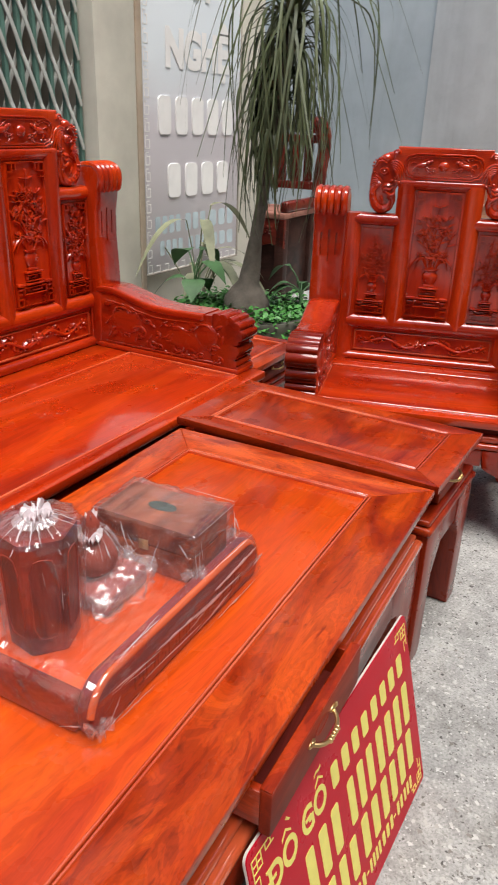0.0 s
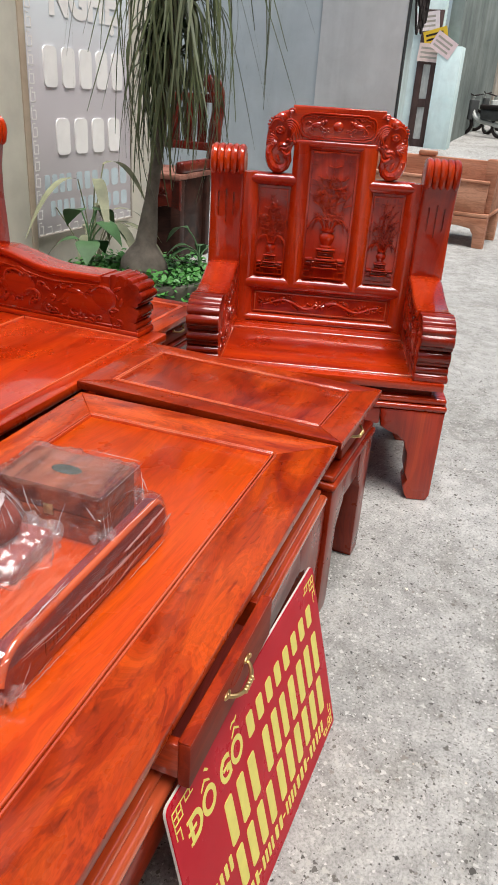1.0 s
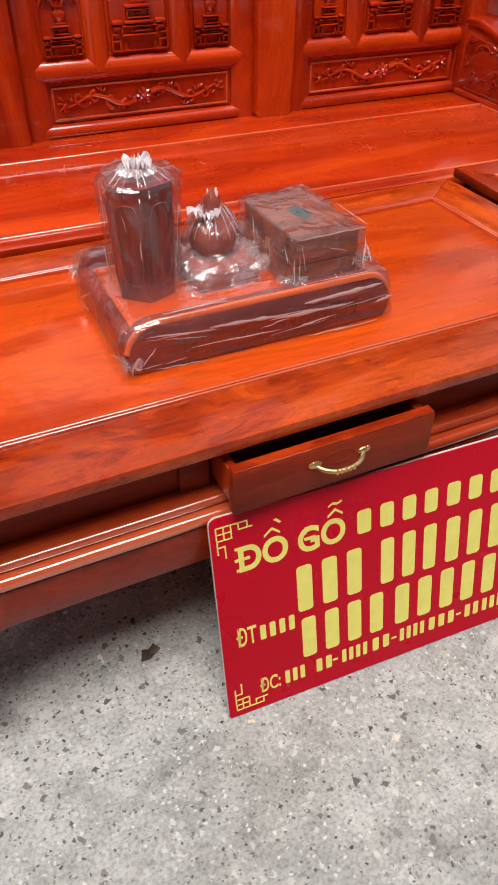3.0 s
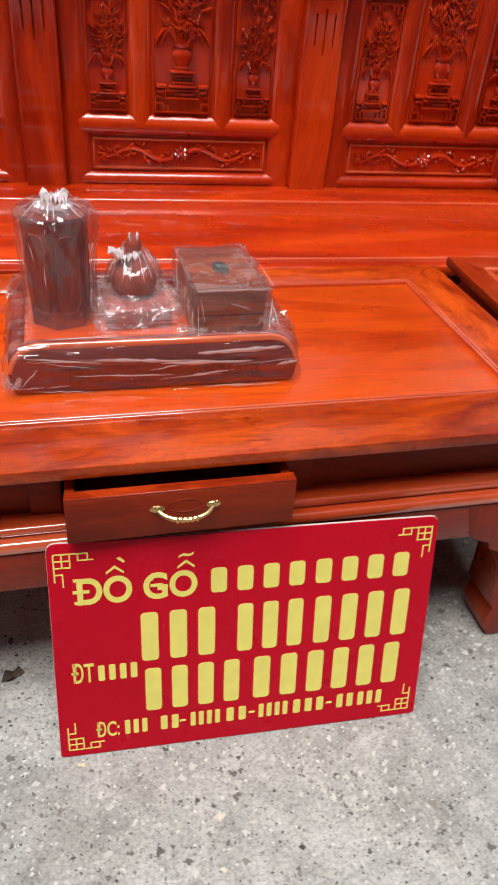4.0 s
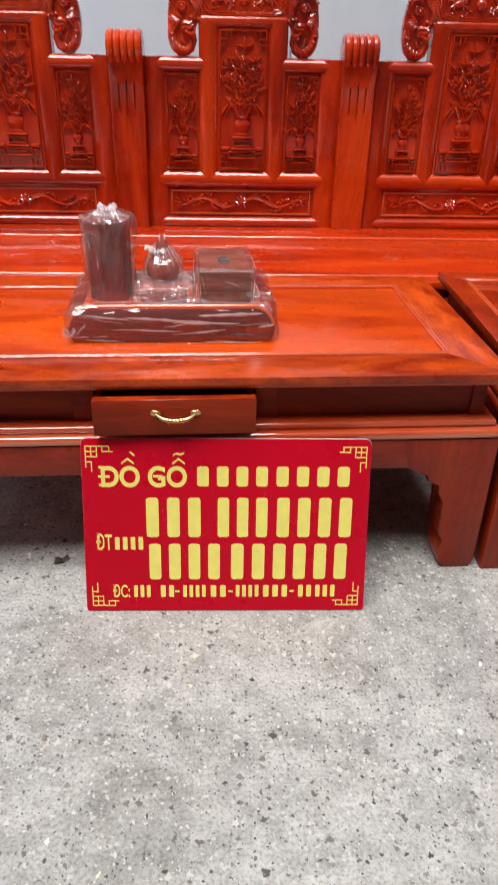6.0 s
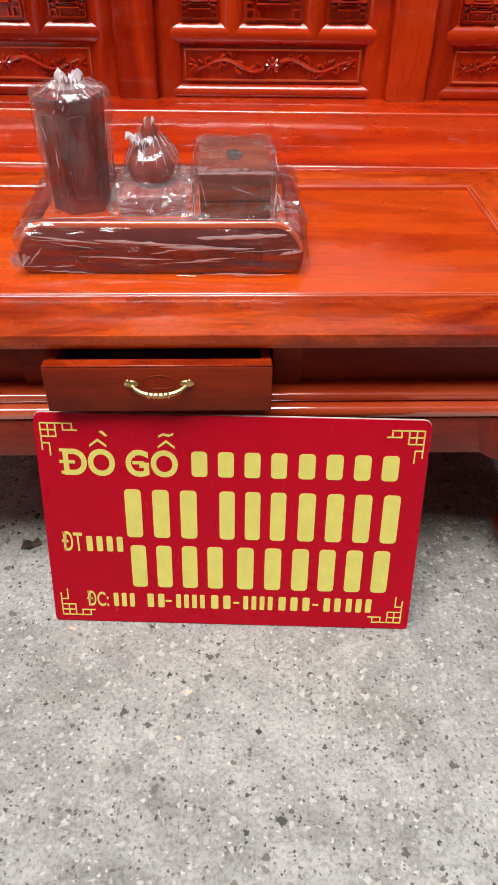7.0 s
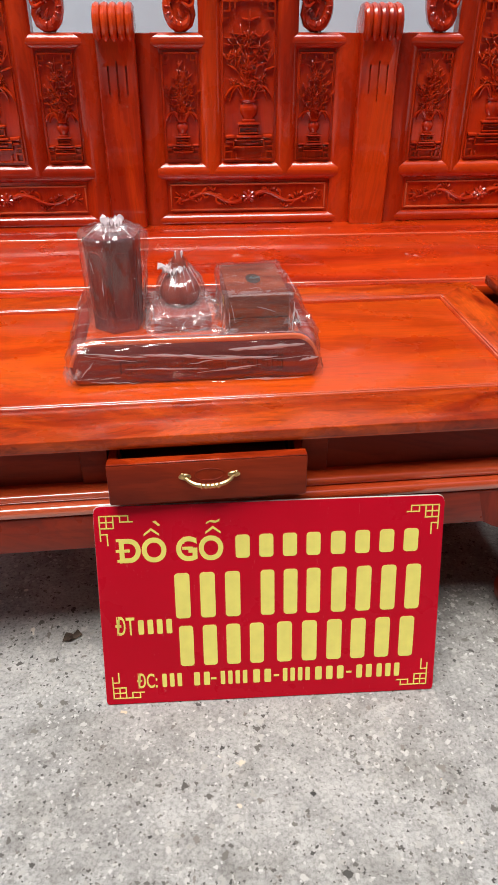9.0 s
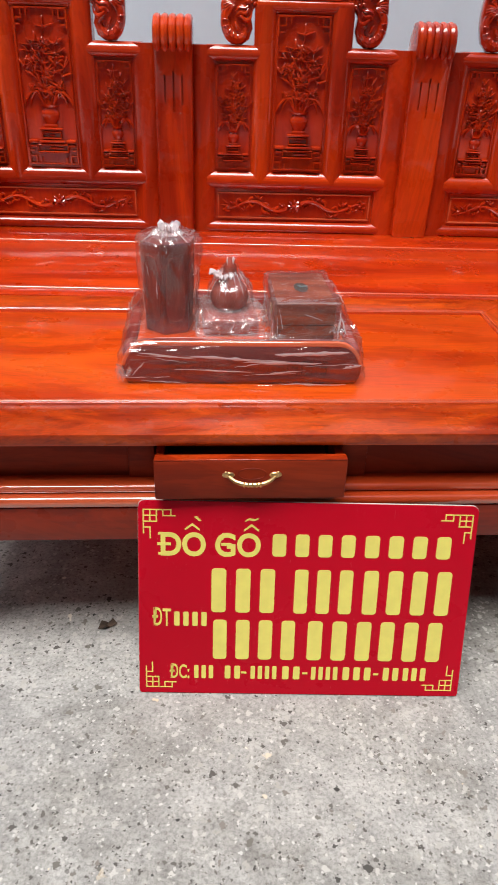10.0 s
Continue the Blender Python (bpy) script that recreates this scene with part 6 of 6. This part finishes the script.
def palm():
    root = thing("ponytail_palm", pose(PX, PY, 0.28), "ponytail palm with swollen grey trunk and drooping thin leaves", "tree")
    prof = [(0.122, -0.02), (0.132, 0.04), (0.122, 0.09), (0.088, 0.14), (0.06, 0.18), (0.047, 0.27), (0.034, 0.42), (0.031, 0.6), (0.031, 0.85), (0.036, 1.05), (0.034, 1.22), (0.03, 1.36)]
    b = B()
    path = [Vector((0, -0.2 * (max(z, 0) / 1.3) ** 1.2, z)) for r, z in prof]
    tube(b, path, [r for r, z in prof], 18)
    for v in b.verts:
        v.co += Vector((noise.noise(v.co * 14), noise.noise(v.co * 14 + Vector((5, 0, 0))), 0)) * 0.008
    part("trunk", b, BARK, root, "swollen grey-brown trunk")
    rng = random.Random(21)
    kinds = []
    for k in range(10):
        b = B()
        ln, out, up = rng.uniform(0.5, 0.9), rng.uniform(0.14, 0.38), rng.uniform(0.03, 0.22)
        if k < 2:
            out, up, ln = 0.45, 0.28, 0.75
        pts = [Vector((0, 0, 0)), Vector((out * 0.35, 0, up * 0.9)), Vector((out * 0.75, 0.01, up * 0.75)), Vector((out, 0.02, up - 0.2 * ln)), Vector((out * 1.05, 0.02, up - 0.55 * ln)), Vector((out * 1.03, 0.03, up - ln * 0.95))]
        P = smooth_path(pts, 4)
        prev = None
        for i, p in enumerate(P):
            w = 0.0085 * (1 - (i / len(P)) ** 2) + 0.0012
            row = [b.verts.new(p + Vector((0, -w, 0.003))), b.verts.new(p), b.verts.new(p + Vector((0, w, 0.003)))]
            if prev:
                b.faces.new((prev[0], prev[1], row[1], row[0]))
                b.faces.new((prev[1], prev[2], row[2], row[1]))
            prev = row
        kinds.append(b)
    src = []
    for k in range(285):
        t = rng.random()
        z = 0.9 + 0.5 * t
        base = Vector((0, -0.2 * (max(z, 0) / 1.3) ** 1.2, z))
        s = rng.uniform(0.7, 1.05) * (0.8 + 0.25 * t)
        i = rng.randrange(2, 10) if t < 0.72 else rng.randrange(0, 10)
        m = Matrix.Translation(base) @ pose(0, 0, 0, rng.uniform(-12, 12), rng.uniform(-10, 22) - 18 * t, rng.uniform(0, 360)) @ Matrix.Diagonal((s, 1, s, 1))
        hit = [o for j, o in src if j == i]
        if hit:
            share("leaf", hit[0], root, m)
        else:
            ob = part("leaf", kinds[i], LEAF, root)
            ob.matrix_basis = m
            src.append((i, ob))
    return root


palm()

b = B()
rng = random.Random(4)
for k in range(2100):
    a, r = rng.uniform(0, 6.3), 0.4 * math.sqrt(rng.random())
    if r < 0.13:
        continue
    lift = 0.285 if r < 0.33 else 0.315 - rng.random() * 0.16 * min(1, (r - 0.33) / 0.05)
    c = Vector((r * math.cos(a), r * math.sin(a), lift + rng.uniform(0.0, 0.07)))
    m = Matrix.Translation(c) @ pose(0, 0, 0, rng.uniform(-40, 40), rng.uniform(-40, 40), rng.uniform(0, 360))
    s = rng.uniform(0.009, 0.02)
    vs = [b.verts.new(m @ Vector((s * x, s * y, z * s))) for x, y, z in ((-1, 0, 0), (-0.3, -0.7, 0.15), (0.6, -0.6, 0.1), (1.2, 0, -0.2), (0.6, 0.6, 0.1), (-0.3, 0.7, 0.15))]
    b.faces.new(vs)
solid("ground_cover", b, WEED, "low bright green weeds covering the planter soil", "plant", "stuff", pose(PX, PY - 0.02, 0))


def broad_plant(m, n, size, seed, label, mat=None, wide=1.0):
    mat = mat or BROAD
    root = thing("broad_leaf_plant", m, label, "plant")
    rng = random.Random(seed)
    for k in range(n):
        a = rng.uniform(0, 360)
        h = size * rng.uniform(0.5, 1.0)
        tip = Vector((rng.uniform(0.1, 0.25) * size, 0, h))
        st = part("stem", tube(B(), smooth_path([(0, 0, 0), tip * 0.55 + Vector((-0.03, 0, 0.04)), tip], 4), 0.004, 6), mat, root)
        st.matrix_basis = rz(a)
        b = B()
        L, W = size * rng.uniform(0.45, 0.65), size * wide * rng.uniform(0.09, 0.14)
        rows = []
        for i in range(9):
            t = i / 8
            w = W * math.sin(math.pi * (0.04 + 0.96 * t) ** 0.8) + 0.001
            cx, cz = tip.x + L * t * 0.75, tip.z + L * (0.25 * t - 0.75 * t * t)
            rows.append([b.verts.new((cx, y * w, cz + 0.02 * abs(y) * W * 10 * 0.3)) for y in (-1, -0.5, 0, 0.5, 1)])
        for p, q in zip(rows, rows[1:]):
            for j in range(4):
                b.faces.new((p[j], p[j + 1], q[j + 1], q[j]))
        lf = part("leaf", b, mat, root)
        lf.matrix_basis = rz(a)
    return root


broad_plant(pose(2.33, 2.05, 0.27), 8, 0.36, 2, "broad-leaved green plant beside the palm trunk", None, 1.35)
broad_plant(pose(2.62, 1.56, 0.27), 5, 0.34, 7, "small green plant at the planter's rim")
WILTED = plain("wilted_olive_leaf", (0.24, 0.25, 0.15), 0.6, var=0.3, scale=9)
broad_plant(pose(2.72, 2.32, 0), 12, 0.85, 5, "tall wilted plant with pale olive leaves before the board", WILTED, 0.3)


# ---------------------------------------------------------------- old bench in the recess
# Greyish pink: the sheen on the old bench seat is painted in.
SHEEN_PINK = wood("dusty_red_wood", 0, (0.24, 0.10, 0.075), (0.32, 0.15, 0.11), (0.4, 0.2, 0.15), 0.6, 0.0)


# Near-black wood that stands for the deep shade below the old bench.
SHADE_WOOD = wood("blackened_wood", 0, (0.018, 0.008, 0.006), (0.035, 0.014, 0.01), (0.055, 0.022, 0.016), 0.5, 0.1)


def old_bench():
    root = thing("old_bench", pose(4.5, 3.0, 0, 0, 0, -86), "dark red carved wooden bench standing in the recess", "bench")
    x = 0.55
    part("seat", box(B(), -x, x, -0.6, 0, 0.61, 0.65, 0.008), SHEEN_PINK, root, "seat with its pale sheen put into the colour")
    o = [(-x, 0.61), (-x, 0.43)] + [(-x + 2 * x * t / 10, 0.4 + 0.03 * (t % 2)) for t in range(11)] + [(x, 0.43), (x, 0.61)]
    part("apron", prism(B(), o, -0.59, -0.56, "xz", 0.004), OLD, root, "wavy carved apron")
    part("apron_carving", vine(0, 0.52, 0.9, 0.12, -0.59), OLD, root)
    # Boards added only to darken the hollow under the seat.
    part("back_board", box(B(), -x + 0.08, x - 0.08, -0.05, -0.02, 0.04, 0.61, 0.004), SHADE_WOOD, root)
    part("low_shelf", box(B(), -x + 0.08, x - 0.08, -0.5, -0.055, 0.1, 0.13, 0.006), SHADE_WOOD, root)
    for s in (-1, 1):
        part("end_board", box(B(), *sorted((s * (x - 0.03), s * (x - 0.055))), -0.505, -0.105, 0.04, 0.61, 0.004), SHADE_WOOD, root)
    for s in (-1, 1):
        for y in (-0.55, -0.06):
            part("leg", box(B(), *sorted((s * x, s * (x - 0.08))), y - 0.04, y + 0.04, 0, 0.61, 0.01), SHADE_WOOD, root)
        part("armrest", box(B(), *sorted((s * x, s * (x - 0.07))), -0.55, 0, 0.65, 0.73, 0.02, 3), OLD, root)
        part("post", tube(B(), smooth_path([(s * x, 0, 0.65), (s * (x + 0.01), 0.0, 0.92), (s * (x + 0.03), 0.0, 1.1), (s * x, -0.02, 1.24), (s * (x - 0.06), -0.02, 1.25)], 5), [0.05] * 12 + [0.06] * 9, 12), OLD, root, "scrolled end post")
    for z in (0.78, 1.12):
        part("back_rail", box(B(), -x, x, -0.02, 0.02, z, z + 0.06, 0.01), OLD, root)
    for k in range(9):
        c = -x + 0.1 + k * (2 * x - 0.2) / 8
        part("back_slat", box(B(), c - 0.035, c + 0.035, -0.012, 0.012, 0.84, 1.12, 0.004), OLD, root)
    # Added dark sheet in place of the shaded space behind the apron.
    part("under_panel", box(B(), -x + 0.085, x - 0.085, -0.54, -0.52, 0.02, 0.6, 0.004), SHADE_WOOD, root)
    return root


old_bench()


def raw_bench(m, label):
    root = thing("unfinished_bench", m, label, "bench", "unfinished benches")
    x, d = 1.0, 0.7
    part("seat", box(B(), -x, x, -d, 0, 0.28, 0.315, 0.008), RAW, root)
    o = [(x, 0.28), (x, 0.0), (x - 0.1, 0.0), (x - 0.11, 0.12), (x - 0.15, 0.175), (x - 0.26, 0.19), (-x + 0.26, 0.19), (-x + 0.15, 0.175), (-x + 0.11, 0.12), (-x + 0.1, 0.0), (-x, 0.0), (-x, 0.28)]
    part("front_frame", prism(B(), o, -d, -d + 0.1, "xz", 0.012), RAW, root, "curved pale front frame with feet")
    part("back_frame", prism(B(), o, -0.1, 0, "xz", 0.01), RAW, root)
    part("front_panel", box(B(), -x + 0.06, x - 0.05, -d + 0.02, -d + 0.05, 0.315, 0.575, 0.006), RAW, root, "pale plain panel")
    part("front_rail", box(B(), -x + 0.05, x - 0.04, -d + 0.005, -d + 0.06, 0.575, 0.605, 0.01), RAW, root)
    for s in (-1, 1):
        part("end_post", box(B(), *sorted((s * x, s * (x - 0.11))), -d + 0.07, -d + 0.18, 0.315, 0.79, 0.012), RAW, root)
        part("end_panel", box(B(), *sorted((s * (x - 0.01), s * (x - 0.05))), -d + 0.18, 0, 0.315, 0.7, 0.006), RAW, root)
    part("back_rail", box(B(), -x, x, -0.06, 0, 0.315, 0.74, 0.01), RAW, root)
    part("block", box(B(), 0.1, 0.28, -0.07, 0.01, 0.74, 0.785, 0.01), RAW, root)
    return root


raw_bench(pose(7.17, 1.47, 0, 0, 0, -93), "unfinished pale wooden bench standing in the alley")


# ---------------------------------------------------------------- down the alley
def alley_door():
    root = thing("door_far", pose(15.995, 3.47, 0.3, 0, 0, -90) @ Matrix.Diagonal((0.4, 1, 1.0, 1)), "dark brown door with narrow panes in a turquoise wall", "door", kind="structure")
    DB = plain("dark_brown_door_paint", (0.06, 0.03, 0.025), 0.6, var=0.3)
    for x0, x1, z0, z1 in ((0, 0.34, 0, 2.6), (0.72, 1.0, 0, 2.6), (0.34, 0.72, 0, 0.2), (0.34, 0.72, 0.82, 0.98), (0.34, 0.72, 1.62, 1.78), (0.34, 0.72, 2.45, 2.6)):
        part("door_frame", box(B(), x0, x1, -0.05, 0.0, z0, z1, 0.006), DB, root)
    for z0, z1 in ((0.2, 0.82), (0.98, 1.62), (1.78, 2.45)):
        part("pane", box(B(), 0.34, 0.72, -0.02, -0.005, z0, z1, 0), GREY_STEEL, root)
    return root


alley_door()


def meter_box():
    root = thing("meter_box", pose(8.42, 1.898, 2.35), "grey metal meter box with hanging black cables", "meter box")
    part("case", box(B(), -0.2, 0.25, -0.2, 0, 0, 0.7, 0.02), GREY_STEEL, root)
    part("window", box(B(), -0.1, 0.15, -0.206, -0.2, 0.3, 0.5, 0.002), PALE_BLUE, root)
    rng = random.Random(2)
    for k in range(9):
        x = -0.45 + 0.05 * k
        pts = [(x, -0.05, 0.9), (x - 0.15 + rng.uniform(-0.1, 0.1), -0.1, 0.1), (x - 0.02, -0.12, rng.uniform(-0.5, -0.2)), (x + 0.15, -0.1, 0.05)]
        part("cable", tube(B(), smooth_path(pts, 8), 0.012, 6), BLACK, root)
    return root


meter_box()


def leaflets():
    for k, (yy, z, r, c, nm) in enumerate(((3.373, 2.69, -8, (0.75, 0.68, 0.68), "white and red paper leaflet"), (3.154, 2.4, -16, (0.75, 0.5, 0.03), "yellow paper leaflet with dark print"), (2.95, 2.27, 30, (0.78, 0.62, 0.62), "pink and white paper leaflet"), (3.23, 2.13, 3, (0.75, 0.6, 0.55), "red and white paper leaflet"))):
        root = thing("leaflet", pose(15.94 - 0.012 * k if k != 2 else 15.794, yy, z, 0, 0, -90) @ pose(0, 0, 0, 0, r, 0) @ Matrix.Diagonal((1.2, 1, 1.5, 1)), nm + " stuck up beside a door", "leaflet", "leaflets")
        part("sheet", box(B(), -0.2, 0.2, -0.006, 0, -0.11, 0.11, 0), plain("leaflet_paper_" + "abcd"[k], c, 0.7), root)
        for j in range(3):
            part("printed_bar", box(B(), -0.16, 0.13, -0.0075, -0.005, -0.07 + 0.055 * j, -0.045 + 0.055 * j, 0), BLACK if k == 1 else DULL, root)


leaflets()


def motorbike(m, red=False):
    root = thing("motorbike", m, "dark motorbike parked far down the alley", "motorbike")
    RUB = BLACK
    for x in (-0.6, 0.6):
        b = B()
        ring = [Vector((x + 0.26 * math.cos(radians(18 * k)), 0, 0.3 + 0.26 * math.sin(radians(18 * k)))) for k in range(22)]
        w = part("wheel", tube(b, ring, 0.045, 8), RUB, root)
        part("rim", tube(B(), [Vector((x + 0.2 * math.cos(radians(18 * k)), 0, 0.3 + 0.2 * math.sin(radians(18 * k)))) for k in range(22)], 0.015, 6), GREY_STEEL, w)
    part("frame", tube(B(), smooth_path([(-0.6, 0, 0.3), (-0.2, 0, 0.35), (0.25, 0, 0.45), (0.45, 0, 0.85), (0.42, 0, 1.0)], 4), 0.06, 8), GREY_STEEL, root)
    part("seat", box(B(), -0.7, 0.1, -0.12, 0.12, 0.68, 0.8, 0.04, 3), RUB, root)
    part("body", box(B(), -0.65, 0.05, -0.1, 0.1, 0.42, 0.68, 0.05, 3), OLD if red else NEAR_BLACK, root)
    part("shield", box(B(), 0.32, 0.42, -0.18, 0.18, 0.4, 0.9, 0.03, 3), GREY_STEEL if red else NEAR_BLACK, root)
    part("fork", tube(B(), [(0.6, 0, 0.3), (0.5, 0, 0.6), (0.42, 0, 1.0)], 0.03, 8), GREY_STEEL, root)
    part("handlebar", tube(B(), [(0.36, -0.32, 1.05), (0.42, 0, 1.0), (0.36, 0.32, 1.05)], 0.018, 6), RUB, root)
    return root


for x, y, turn in ((19.1, 2.35, 62), (19.5, 1.95, 40), (20.4, 2.2, 80), (20.9, 1.75, 55)):
    motorbike(pose(x, y, 0.48 + (x - 18) * 0.0517, 0, 0, turn) @ Matrix.Scale(0.9, 4), turn == 40)

b = B()
rng = random.Random(12)
for k in range(2600):
    a, r = rng.uniform(0, 6.3), rng.uniform(0, 1.0) ** 0.6
    c = Vector((1.6 * r * math.cos(a), 1.2 * r * math.sin(a), rng.uniform(0.4, 5.0)))
    s = rng.uniform(0.06, 0.16)
    m = Matrix.Translation(c) @ pose(0, 0, 0, rng.uniform(0, 180), rng.uniform(0, 180), rng.uniform(0, 360))
    b.faces.new([b.verts.new(m @ Vector((s * x, s * y, 0))) for x, y in ((-1, 0), (0, -0.5), (1, 0), (0, 0.5))])
root = thing("far_tree", pose(27, 1.3, 0.94), "dark green leafy tree at the end of the alley", "tree")
part("crown", b, BROAD, root, "dense dark green leaves")
part("trunk", tube(B(), [(0, 0, 0), (0.1, 0, 1.5), (0, 0.1, 3.5)], [0.18, 0.14, 0.06], 10), BARK, root)

# dry leaf lying under the table
DRY = plain("dry_leaf_brown", (0.07, 0.045, 0.03), 0.8, var=0.4, scale=40)
b = B()
pts = [(0.018 * math.cos(radians(36 * k)) * (1 + 0.3 * math.sin(3 * k)), 0.012 * math.sin(radians(36 * k)) * (1 + 0.35 * math.cos(2 * k)), 0.004 + 0.006 * math.sin(2.1 * k)) for k in range(10)]
c = b.verts.new((0, 0, 0.002))
vs = [b.verts.new(p) for p in pts]
for k in range(10):
    b.faces.new((c, vs[k], vs[(k + 1) % 10]))
solid("dry_leaf", b, DRY, "curled dry brown leaf on the concrete", "leaf", m=pose(-0.397, 0.164, 0.002, 0, 0, 30))
